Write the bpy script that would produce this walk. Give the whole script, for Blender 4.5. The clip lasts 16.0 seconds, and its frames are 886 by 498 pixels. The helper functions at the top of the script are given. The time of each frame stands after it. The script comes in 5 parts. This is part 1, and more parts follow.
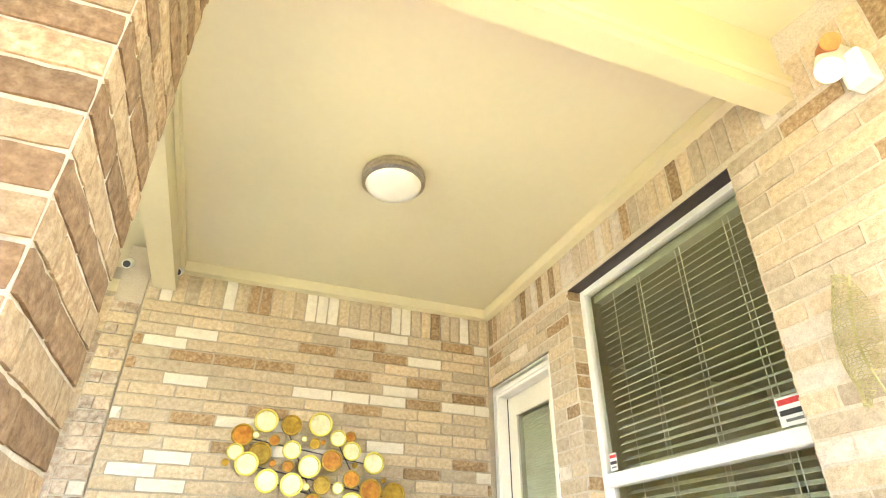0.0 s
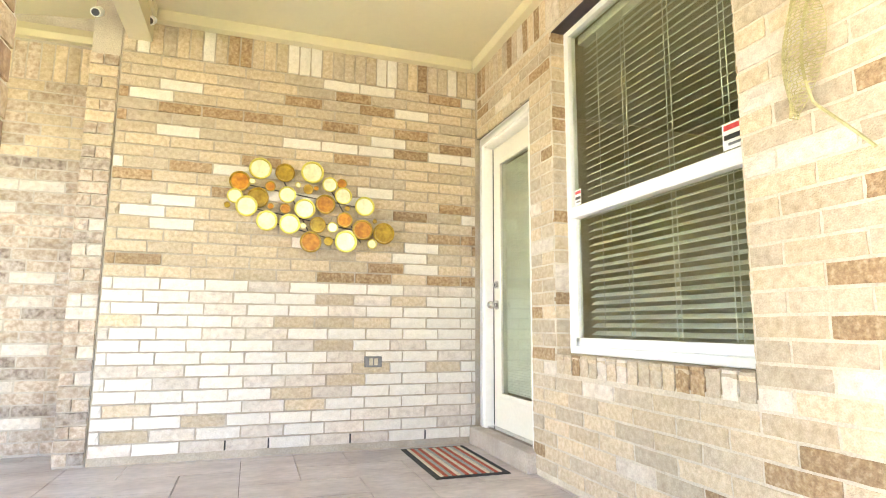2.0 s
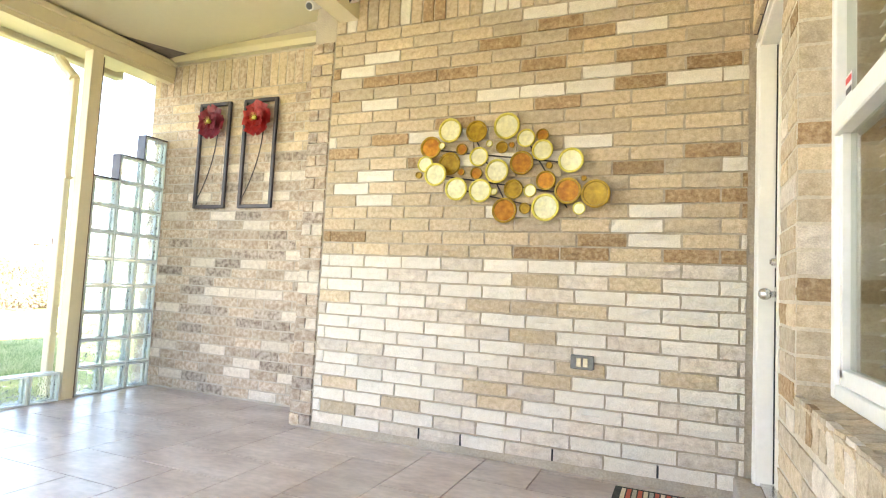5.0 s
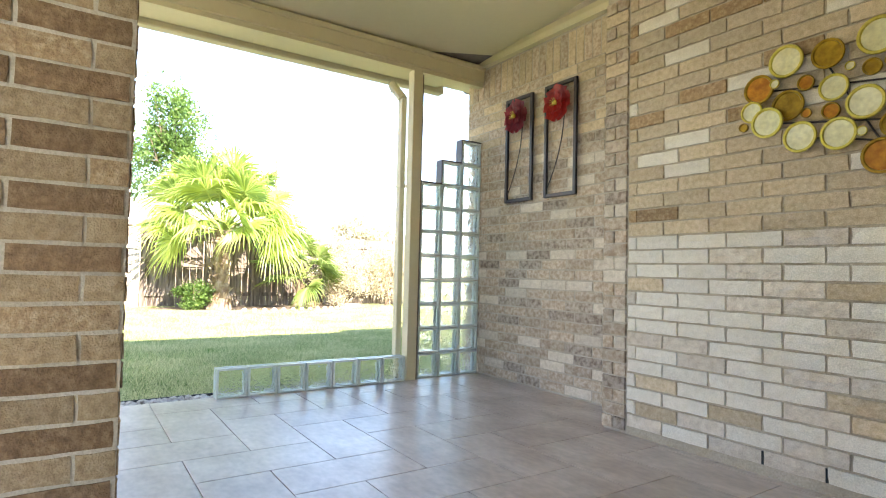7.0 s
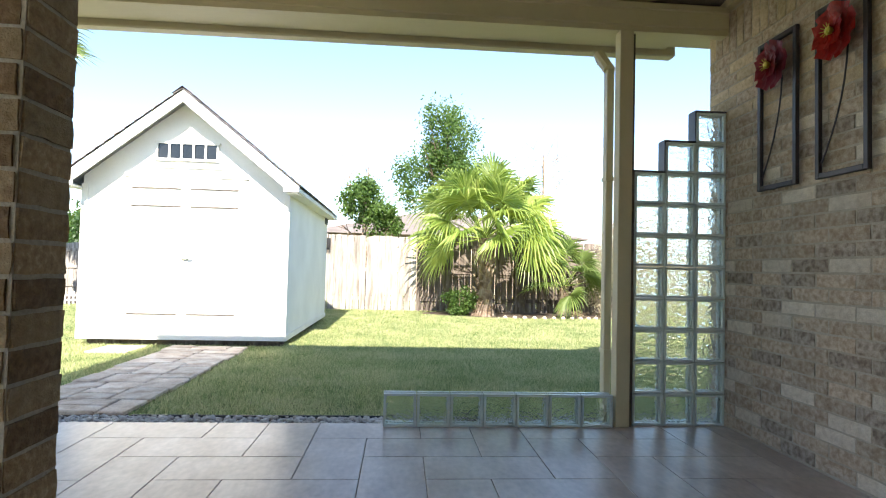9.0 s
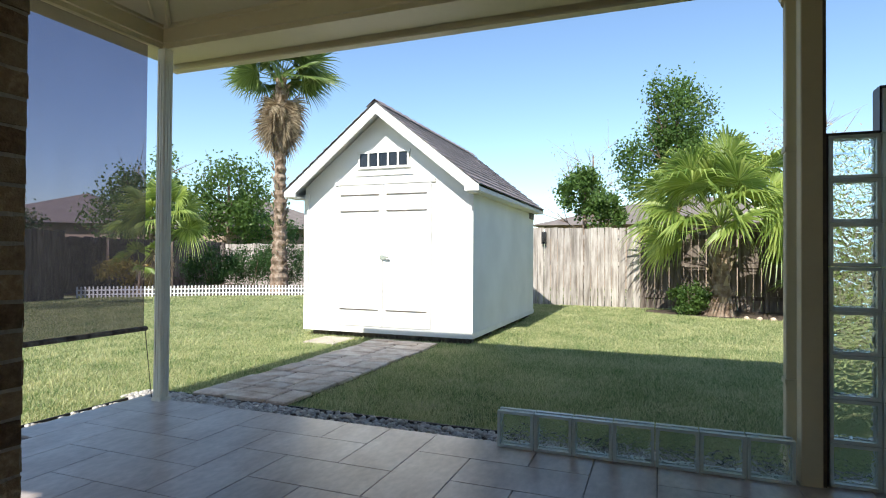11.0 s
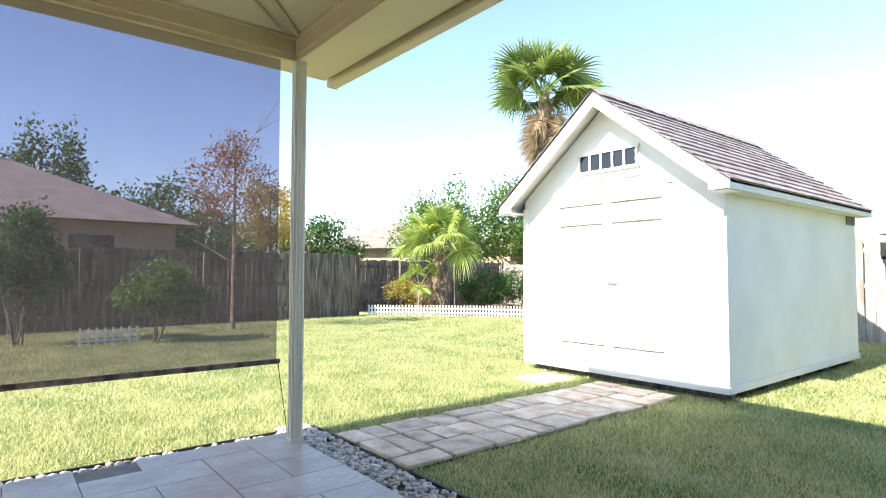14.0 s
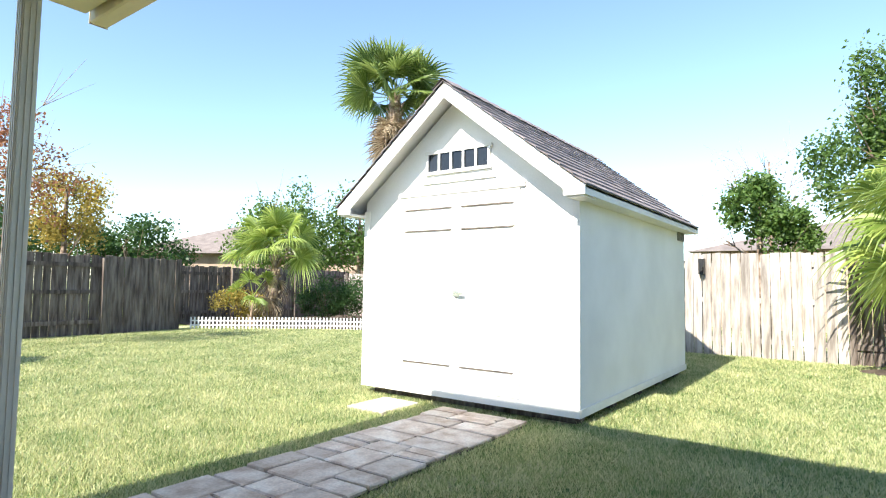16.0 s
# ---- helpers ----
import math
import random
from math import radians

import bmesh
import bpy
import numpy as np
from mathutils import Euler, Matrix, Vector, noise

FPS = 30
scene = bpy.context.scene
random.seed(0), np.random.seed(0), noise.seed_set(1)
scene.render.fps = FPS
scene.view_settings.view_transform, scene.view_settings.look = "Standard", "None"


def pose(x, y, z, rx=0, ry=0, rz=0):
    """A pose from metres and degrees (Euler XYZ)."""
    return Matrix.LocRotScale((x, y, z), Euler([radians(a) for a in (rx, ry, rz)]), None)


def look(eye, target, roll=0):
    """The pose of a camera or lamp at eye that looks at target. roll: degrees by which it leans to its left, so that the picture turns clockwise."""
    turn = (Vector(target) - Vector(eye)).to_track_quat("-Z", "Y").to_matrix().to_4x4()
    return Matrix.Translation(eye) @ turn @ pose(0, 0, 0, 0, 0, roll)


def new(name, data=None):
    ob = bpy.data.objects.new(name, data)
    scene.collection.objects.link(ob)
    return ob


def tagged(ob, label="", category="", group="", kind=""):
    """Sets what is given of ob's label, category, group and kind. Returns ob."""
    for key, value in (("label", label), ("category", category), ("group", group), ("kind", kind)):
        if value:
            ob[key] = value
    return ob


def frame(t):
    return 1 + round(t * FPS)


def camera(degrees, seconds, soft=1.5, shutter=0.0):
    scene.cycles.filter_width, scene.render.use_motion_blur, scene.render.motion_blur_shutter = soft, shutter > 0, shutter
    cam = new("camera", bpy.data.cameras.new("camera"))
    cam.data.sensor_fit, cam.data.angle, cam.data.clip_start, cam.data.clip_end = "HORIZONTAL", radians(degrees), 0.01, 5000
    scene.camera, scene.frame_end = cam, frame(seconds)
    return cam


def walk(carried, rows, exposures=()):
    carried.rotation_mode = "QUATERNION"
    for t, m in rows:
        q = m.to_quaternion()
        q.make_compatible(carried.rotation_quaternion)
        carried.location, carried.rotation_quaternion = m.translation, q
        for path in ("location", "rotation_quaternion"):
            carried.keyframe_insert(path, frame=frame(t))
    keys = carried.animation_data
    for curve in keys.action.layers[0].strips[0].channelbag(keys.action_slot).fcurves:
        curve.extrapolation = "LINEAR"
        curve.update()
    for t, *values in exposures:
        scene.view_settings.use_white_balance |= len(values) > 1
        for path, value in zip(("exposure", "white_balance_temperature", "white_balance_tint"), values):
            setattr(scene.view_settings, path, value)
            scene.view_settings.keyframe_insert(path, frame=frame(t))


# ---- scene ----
cam = camera(76.4, 16.0, soft=1.1)
EXPOSURES = [(0, 4.2, 7400, 16), (1.5, 4.3, 7400, 16), (3, 4.1, 7500, 16), (5.5, 3.95, 7500, 15), (7, 2.95, 7200, 13), (8.5, 1.98, 6900, 11), (11, 0.65, 6400, 8), (12.5, 1.12, 6600, 9), (14, 1.75, 6900, 10), (15, 1.65, 6800, 9), (16, 1.35, 6600, 9)]
PATH = [
    (0, (0.658, 0.634, 1.017), (1.261, 2.251, 2.029), 0.5),
    (0.5, (0.687, 0.6, 0.965), (1.321, 2.312, 1.781), 0.7),
    (1, (0.682, 0.551, 0.928), (1.351, 2.316, 1.587), 0.5),
    (1.5, (0.773, 0.524, 0.88), (1.434, 2.347, 1.37), 0.6),
    (2, (0.88, 0.531, 0.832), (1.511, 2.409, 1.103), 0.4),
    (2.5, (1.054, 0.553, 0.845), (1.599, 2.473, 0.976), 0.4),
    (3, (1.276, 0.542, 0.858), (1.759, 2.482, 0.923), 0.2),
    (3.2, (1.357, 0.541, 0.873), (1.797, 2.491, 0.928), 0.2),
    (5.3, (2.174, 1.414, 0.943), (1.307, 3.211, 1.088), 2.1),
    (5.5, (2.154, 1.293, 0.917), (1.254, 3.074, 1.047), 1.0),
    (6, (2.203, 1.515, 0.9), (0.992, 3.102, 1.028), 0.8),
    (6.5, (2.105, 1.595, 0.868), (0.687, 3.0, 0.991), 1.2),
    (7, (2.102, 1.757, 0.89), (0.439, 2.865, 0.973), 1.4),
    (7.5, (1.974, 1.992, 0.913), (0.194, 2.901, 0.976), 1.6),
    (8, (1.839, 2.199, 0.917), (-0.01, 2.959, 0.979), 1.8),
    (8.5, (1.723, 2.452, 0.908), (-0.212, 2.953, 0.986), 1.5),
    (8.7, (1.677, 2.556, 0.932), (-0.29, 2.906, 1.01), 1.4),
    (10.8, (1.28, 3.419, 1.095), (-0.623, 2.803, 1.115), 0.9),
    (11, (1.186, 3.47, 1.067), (-0.682, 2.755, 1.094), 0.4),
    (11.5, (0.957, 3.524, 1.12), (-0.787, 2.544, 1.136), 0.3),
    (12, (0.742, 3.624, 1.162), (-0.799, 2.349, 1.182), 0.1),
    (12.5, (0.52, 3.649, 1.164), (-0.899, 2.239, 1.192), 0.1),
    (13, (0.216, 3.649, 1.146), (-1.144, 2.183, 1.2), 0.1),
    (13.5, (-0.066, 3.644, 1.131), (-1.375, 2.134, 1.203), -0.0),
    (14, (-0.325, 3.67, 1.118), (-1.576, 2.112, 1.207), 0.1),
    (14.5, (-0.578, 3.601, 1.117), (-1.832, 2.046, 1.215), 0.3),
    (15, (-0.739, 3.524, 1.124), (-2.067, 2.034, 1.246), 0.6),
    (15.5, (-0.907, 3.346, 1.108), (-2.389, 2.008, 1.237), 1.0),
    (16, (-1.024, 3.156, 1.132), (-2.638, 1.982, 1.258), 0.8),
]
walk(cam, [(t, look(e, a, r)) for t, e, a, r in PATH], EXPOSURES)

# ---- light ----
SUN_EL, SUN_AZ = radians(40.5), radians(-2.0)
world = bpy.data.worlds.new("sky_world")
scene.world = world
world.use_nodes = True
wn = world.node_tree
sky = wn.nodes.new("ShaderNodeTexSky")
sky.sky_type, sky.sun_disc = "NISHITA", False
sky.sun_elevation, sky.sun_rotation = SUN_EL, radians(90) - SUN_AZ
sky.air_density, sky.dust_density, sky.ozone_density = 1.0, 0.3, 3.0
bg = wn.nodes["Background"]
bg.inputs["Strength"].default_value = 0.14
wn.links.new(sky.outputs[0], bg.inputs["Color"])
sun_dir = Vector((math.cos(SUN_EL) * math.cos(SUN_AZ), math.cos(SUN_EL) * math.sin(SUN_AZ), math.sin(SUN_EL)))
sun = new("sun", bpy.data.lights.new("sun", "SUN"))
sun.data.energy, sun.data.angle, sun.data.color = 5.0, radians(0.55), (1.0, 0.95, 0.86)
sun.matrix_world = look(sun_dir * 30, (0, 0, 0))

# ---- materials ----
def mat(name, colors, scale=6.0, rough=0.7, bump=0.2, fine=60.0, metal=0.0, per_object=0.0, spec=0.5, bump_dist=0.004, contrast=(0.35, 0.65), var=1.0):
    """Principled surface: colours mixed by coarse noise, broken by fine noise, with relief."""
    m = bpy.data.materials.new(name)
    m.use_nodes = True
    t = m.node_tree
    b = t.nodes["Principled BSDF"]
    tc = t.nodes.new("ShaderNodeTexCoord")
    geo = t.nodes.new("ShaderNodeNewGeometry")
    n1 = t.nodes.new("ShaderNodeTexNoise")
    n1.inputs["Scale"].default_value, n1.inputs["Detail"].default_value = scale, 6
    n2 = t.nodes.new("ShaderNodeTexNoise")
    n2.inputs["Scale"].default_value, n2.inputs["Detail"].default_value = fine, 5
    for n in (n1, n2):
        t.links.new(geo.outputs["Position"], n.inputs["Vector"])
    r = t.nodes.new("ShaderNodeValToRGB")
    while len(r.color_ramp.elements) < len(colors):
        r.color_ramp.elements.new(0.5)
    for i, (e, c) in enumerate(zip(r.color_ramp.elements, colors)):
        e.position = contrast[0] + (contrast[1] - contrast[0]) * i / max(1, len(colors) - 1)
        e.color = (*c, 1)
    t.links.new(n1.outputs["Fac"], r.inputs[0])
    mix = t.nodes.new("ShaderNodeMix")
    mix.data_type, mix.blend_type = "RGBA", "MULTIPLY"
    mix.inputs[0].default_value = 0.6
    ramp2 = t.nodes.new("ShaderNodeMapRange")
    ramp2.inputs["From Min"].default_value, ramp2.inputs["From Max"].default_value = 0.3, 0.7
    ramp2.inputs["To Min"].default_value, ramp2.inputs["To Max"].default_value = 1 - 0.28 * var, 1 + 0.15 * var
    t.links.new(n2.outputs["Fac"], ramp2.inputs[0])
    t.links.new(r.outputs[0], mix.inputs[6])
    t.links.new(ramp2.outputs[0], mix.inputs[7])
    last = mix.outputs[2]
    if per_object:
        oi = t.nodes.new("ShaderNodeObjectInfo")
        hs = t.nodes.new("ShaderNodeHueSaturation")
        mr = t.nodes.new("ShaderNodeMapRange")
        mr.inputs["To Min"].default_value, mr.inputs["To Max"].default_value = 1 - per_object, 1 + per_object
        t.links.new(oi.outputs["Random"], mr.inputs[0])
        t.links.new(mr.outputs[0], hs.inputs["Value"])
        t.links.new(last, hs.inputs["Color"])
        last = hs.outputs[0]
    t.links.new(last, b.inputs["Base Color"])
    b.inputs["Roughness"].default_value, b.inputs["Metallic"].default_value = rough, metal
    b.inputs["Specular IOR Level"].default_value = spec
    if bump:
        bp = t.nodes.new("ShaderNodeBump")
        bp.inputs["Strength"].default_value, bp.inputs["Distance"].default_value = bump, bump_dist
        t.links.new(n2.outputs["Fac"], bp.inputs["Height"])
        t.links.new(bp.outputs[0], b.inputs["Normal"])
    return m


def grain(m, axis_scale, strength=0.5):
    """Stretch the noises of a material along one axis, for wood grain or brushed stone."""
    t = m.node_tree
    mp = t.nodes.new("ShaderNodeMapping")
    mp.inputs["Scale"].default_value = axis_scale
    geo = [n for n in t.nodes if n.type == "NEW_GEOMETRY"][0]
    t.links.new(geo.outputs["Position"], mp.inputs[0])
    for n in t.nodes:
        if n.type == "TEX_NOISE":
            t.links.new(mp.outputs[0], n.inputs["Vector"])
    return m


brick_pale = mat("brick_pale", [(0.52, 0.44, 0.36), (0.66, 0.58, 0.49), (0.74, 0.67, 0.58)], 32, 0.92, 0.9, 190, per_object=0.1, spec=0.2, contrast=(0.22, 0.80))
brick_white = mat("brick_white", [(0.70, 0.64, 0.55), (0.80, 0.75, 0.67)], 30, 0.92, 0.8, 190, per_object=0.06, spec=0.2, contrast=(0.22, 0.80))
brick_tan = mat("brick_tan", [(0.45, 0.345, 0.225), (0.58, 0.465, 0.325), (0.69, 0.575, 0.43)], 42, 0.92, 1.0, 200, per_object=0.14, spec=0.2, contrast=(0.22, 0.80))
brick_brown = mat("brick_brown", [(0.26, 0.16, 0.09), (0.38, 0.26, 0.15), (0.54, 0.41, 0.27)], 55, 0.92, 1.0, 170, per_object=0.15, spec=0.2, contrast=(0.28, 0.76))
brick_rose = mat("brick_rose", [(0.38, 0.28, 0.205), (0.49, 0.39, 0.30), (0.58, 0.49, 0.395)], 34, 0.92, 0.9, 170, per_object=0.15, spec=0.2)
brick_grey = mat("brick_grey", [(0.25, 0.19, 0.15), (0.40, 0.33, 0.27), (0.51, 0.43, 0.36)], 34, 0.92, 0.9, 170, per_object=0.15, spec=0.2)
brick_sand = mat("brick_sand", [(0.40, 0.315, 0.225), (0.51, 0.42, 0.31), (0.60, 0.51, 0.39)], 38, 0.92, 0.9, 190, per_object=0.1, spec=0.2, contrast=(0.22, 0.80))
brick_fawn = mat("brick_fawn", [(0.22, 0.145, 0.08), (0.33, 0.235, 0.14), (0.43, 0.325, 0.21)], 45, 0.92, 1.0, 190, per_object=0.12, spec=0.2, contrast=(0.22, 0.80))
brick_russet = mat("brick_russet", [(0.13, 0.078, 0.042), (0.21, 0.13, 0.072), (0.31, 0.21, 0.125)], 50, 0.92, 1.0, 170, per_object=0.12, spec=0.2, contrast=(0.22, 0.80))
mortar = mat("mortar", [(0.54, 0.47, 0.37), (0.64, 0.57, 0.46)], 5, 0.95, 0.8, 120, spec=0.1)
mortar_dim = mat("mortar_dim", [(0.42, 0.355, 0.275), (0.52, 0.45, 0.36)], 5, 0.95, 0.8, 120, spec=0.1)
mortar_pale = mat("mortar_pale", [(0.44, 0.38, 0.31), (0.54, 0.48, 0.40)], 5, 0.95, 0.8, 120, spec=0.1)
cream = mat("cream_paint", [(0.61, 0.54, 0.36), (0.65, 0.575, 0.39)], 1.5, 0.55, 0.04, 30, var=0.12)
ceil_mat = mat("ceiling_paint", [(0.66, 0.60, 0.42), (0.69, 0.63, 0.45)], 1.2, 0.8, 0.05, 25, var=0.1)
white_paint = mat("white_paint", [(0.76, 0.74, 0.70), (0.82, 0.80, 0.76)], 2.0, 0.5, 0.06, 40, var=0.2)
post_alu = mat("post_paint", [(0.60, 0.58, 0.50), (0.66, 0.64, 0.56)], 3, 0.45, 0.05, 30, var=0.2)
shed_white = mat("shed_paint", [(0.74, 0.73, 0.71), (0.82, 0.81, 0.79)], 1.6, 0.75, 0.4, 90, bump_dist=0.003, var=0.2)
shed_trim = mat("shed_trim", [(0.72, 0.70, 0.66), (0.80, 0.78, 0.74)], 4, 0.6, 0.2, 60, var=0.2)
concrete = mat("concrete", [(0.40, 0.34, 0.28), (0.52, 0.46, 0.39)], 5, 0.9, 0.6, 90)
tile_mat = mat("floor_tile", [(0.40, 0.325, 0.285), (0.48, 0.405, 0.36), (0.55, 0.48, 0.435)], 2.6, 0.31, 0.05, 18, per_object=0.07)
grain(tile_mat, (1.0, 1.7, 1.0))
grout = mat("grout", [(0.20, 0.17, 0.15), (0.27, 0.23, 0.20)], 8, 0.9, 0.4, 90)
paver = mat("paver_stone", [(0.50, 0.37, 0.27), (0.66, 0.53, 0.41), (0.76, 0.66, 0.54)], 6, 0.9, 0.7, 60, per_object=0.16)
pebble = mat("pebble_stone", [(0.34, 0.31, 0.28), (0.66, 0.63, 0.58)], 20, 0.8, 0.4, 80)
soil = mat("soil", [(0.05, 0.035, 0.025), (0.12, 0.085, 0.06)], 9, 0.95, 0.9, 60)
black_edge = mat("black_edging", [(0.015, 0.015, 0.015), (0.03, 0.03, 0.03)], 9, 0.6, 0.1, 60)
fence_wood = grain(mat("fence_wood", [(0.21, 0.18, 0.155), (0.35, 0.31, 0.275), (0.46, 0.42, 0.38)], 5, 0.9, 0.7, 30, per_object=0.18), (3, 3, 0.35))
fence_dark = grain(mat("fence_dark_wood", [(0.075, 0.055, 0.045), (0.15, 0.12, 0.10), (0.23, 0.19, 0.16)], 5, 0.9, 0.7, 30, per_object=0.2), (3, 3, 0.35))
shingle_mat = mat("shingle", [(0.16, 0.135, 0.135), (0.28, 0.24, 0.24)], 6, 0.95, 0.8, 120, per_object=0.15)
roof_far = mat("far_roof", [(0.17, 0.14, 0.125), (0.24, 0.20, 0.18)], 3, 0.95, 0.3, 30)
wall_far = mat("far_wall", [(0.34, 0.25, 0.19), (0.42, 0.32, 0.25)], 2, 0.9, 0.3, 20)
bark = mat("bark", [(0.13, 0.085, 0.055), (0.24, 0.17, 0.12), (0.34, 0.27, 0.21)], 9, 0.95, 0.9, 50, bump_dist=0.01)
turf = mat("turf", [(0.08, 0.14, 0.03), (0.27, 0.30, 0.10), (0.62, 0.58, 0.36)], 2.4, 0.9, 1.0, 55, bump_dist=0.03, contrast=(0.36, 0.66), var=2.2)
metal_dark = mat("dark_metal", [(0.03, 0.022, 0.028), (0.055, 0.04, 0.045)], 8, 0.45, 0.2, 60)
brown_metal = mat("brown_metal", [(0.10, 0.075, 0.05), (0.16, 0.12, 0.08)], 8, 0.5, 0.1, 60)
nickel = mat("nickel", [(0.45, 0.40, 0.33), (0.55, 0.5, 0.42)], 8, 0.3, 0.05, 60, metal=1.0)
chrome = mat("satin_chrome", [(0.55, 0.54, 0.52), (0.65, 0.64, 0.62)], 8, 0.25, 0.0, 60, metal=1.0)
red_petal = mat("red_petal", [(0.42, 0.012, 0.012), (0.62, 0.04, 0.03)], 20, 0.4, 0.2, 60)
purple_petal = mat("purple_petal", [(0.28, 0.015, 0.035), (0.42, 0.04, 0.06)], 20, 0.4, 0.2, 60)
gold_mat = mat("gold", [(0.60, 0.50, 0.08), (0.70, 0.60, 0.14)], 15, 0.35, 0.1, 60, metal=0.8)
disc_yellow = mat("disc_yellow", [(0.66, 0.62, 0.36), (0.76, 0.73, 0.50)], 14, 0.35, 0.1, 50, metal=0.25, per_object=0.06)
disc_amber = mat("disc_amber", [(0.33, 0.11, 0.008), (0.56, 0.24, 0.02)], 26, 0.35, 0.15, 60, metal=0.4, per_object=0.12)
disc_olive = mat("disc_olive", [(0.28, 0.16, 0.008), (0.46, 0.29, 0.025)], 26, 0.35, 0.15, 60, metal=0.4, per_object=0.1)
leaf_metal = mat("leaf_metal", [(0.42, 0.37, 0.17), (0.54, 0.49, 0.26)], 15, 0.5, 0.1, 60, metal=0.3)
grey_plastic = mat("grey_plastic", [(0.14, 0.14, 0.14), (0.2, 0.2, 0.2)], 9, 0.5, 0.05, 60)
white_plastic = mat("white_plastic", [(0.74, 0.74, 0.72), (0.8, 0.8, 0.78)], 9, 0.4, 0.03, 60, var=0.2)
black_plastic = mat("black_plastic", [(0.012, 0.012, 0.013), (0.03, 0.03, 0.03)], 9, 0.35, 0.03, 60)
black_gloss = mat("dark_pane", [(0.01, 0.012, 0.015), (0.02, 0.022, 0.026)], 3, 0.08, 0.0, 20)
orange_plastic = mat("orange_plastic", [(0.6, 0.17, 0.05), (0.7, 0.24, 0.08)], 9, 0.4, 0.03, 60)
blind_mat = mat("blind_slat", [(0.70, 0.69, 0.60), (0.76, 0.75, 0.66)], 9, 0.5, 0.03, 60, var=0.2)
room_mat = mat("room_wall", [(0.5, 0.46, 0.30), (0.55, 0.51, 0.34)], 2, 0.8, 0.03, 60)
door_paint = mat("door_paint", [(0.72, 0.68, 0.58), (0.76, 0.72, 0.62)], 3, 0.35, 0.04, 40, var=0.2)
mat_red = mat("stripe_red", [(0.42, 0.08, 0.045), (0.52, 0.12, 0.07)], 30, 0.95, 0.8, 160)
mat_cream = mat("stripe_cream", [(0.60, 0.52, 0.38), (0.70, 0.62, 0.48)], 30, 0.95, 0.8, 160)
mat_grey = mat("stripe_grey", [(0.33, 0.32, 0.28), (0.42, 0.41, 0.36)], 30, 0.95, 0.8, 160)
mat_black = mat("mat_rubber", [(0.02, 0.018, 0.016), (0.05, 0.045, 0.04)], 30, 0.9, 0.6, 160)
sticker_red = mat("sticker_red", [(0.6, 0.03, 0.03), (0.66, 0.05, 0.05)], 30, 0.5, 0.0, 60)


def foliage(name, a, b_, gloss=0.5, trans=0.45):
    """Thin leaf: reflects and lets light through in a yellower tone."""
    m = bpy.data.materials.new(name)
    m.use_nodes = True
    t = m.node_tree
    p = t.nodes["Principled BSDF"]
    g = t.nodes.new("ShaderNodeNewGeometry")
    n = t.nodes.new("ShaderNodeTexNoise")
    n.inputs["Scale"].default_value = 1.7
    t.links.new(g.outputs["Position"], n.inputs["Vector"])
    add = t.nodes.new("ShaderNodeMath")
    add.operation = "MULTIPLY_ADD"
    add.inputs[1].default_value = 0.5
    t.links.new(g.outputs["Random Per Island"], add.inputs[0])
    sc_ = t.nodes.new("ShaderNodeMath")
    sc_.operation = "MULTIPLY"
    sc_.inputs[1].default_value = 0.5
    t.links.new(n.outputs["Fac"], sc_.inputs[0])
    t.links.new(sc_.outputs[0], add.inputs[2])
    r = t.nodes.new("ShaderNodeValToRGB")
    r.color_ramp.elements[0].position, r.color_ramp.elements[1].position = 0.15, 0.8
    r.color_ramp.elements[0].color, r.color_ramp.elements[1].color = (*a, 1), (*b_, 1)
    t.links.new(add.outputs[0], r.inputs[0])
    t.links.new(r.outputs[0], p.inputs["Base Color"])
    p.inputs["Roughness"].default_value = gloss
    tl = t.nodes.new("ShaderNodeBsdfTranslucent")
    hs = t.nodes.new("ShaderNodeHueSaturation")
    hs.inputs["Hue"].default_value, hs.inputs["Value"].default_value = 0.48, 1.5
    t.links.new(r.outputs[0], hs.inputs["Color"])
    t.links.new(hs.outputs[0], tl.inputs[0])
    mx = t.nodes.new("ShaderNodeMixShader")
    mx.inputs[0].default_value = trans
    t.links.new(p.outputs[0], mx.inputs[1])
    t.links.new(tl.outputs[0], mx.inputs[2])
    t.links.new(mx.outputs[0], t.nodes["Material Output"].inputs[0])
    return m


leaf_green = foliage("leaf_green", (0.04, 0.09, 0.02), (0.13, 0.22, 0.05))
leaf_dark = foliage("leaf_dark", (0.022, 0.06, 0.014), (0.06, 0.13, 0.035))
leaf_rust = foliage("leaf_rust", (0.14, 0.08, 0.04), (0.36, 0.17, 0.07), 0.7)
leaf_gold = foliage("leaf_gold", (0.16, 0.14, 0.03), (0.42, 0.34, 0.07), 0.7)
leaf_twig = foliage("leaf_twig", (0.28, 0.25, 0.17), (0.56, 0.52, 0.38), 0.8)
palm_green = foliage("palm_green", (0.13, 0.22, 0.04), (0.42, 0.50, 0.14), 0.4)
palm_dark = foliage("palm_dark_green", (0.07, 0.13, 0.03), (0.23, 0.30, 0.09), 0.4)
palm_dry = foliage("palm_dry", (0.16, 0.115, 0.07), (0.46, 0.38, 0.26), 0.8, 0.25)
grass_mat = foliage("grass", (0.06, 0.16, 0.028), (0.62, 0.60, 0.33), 0.6, 0.42)


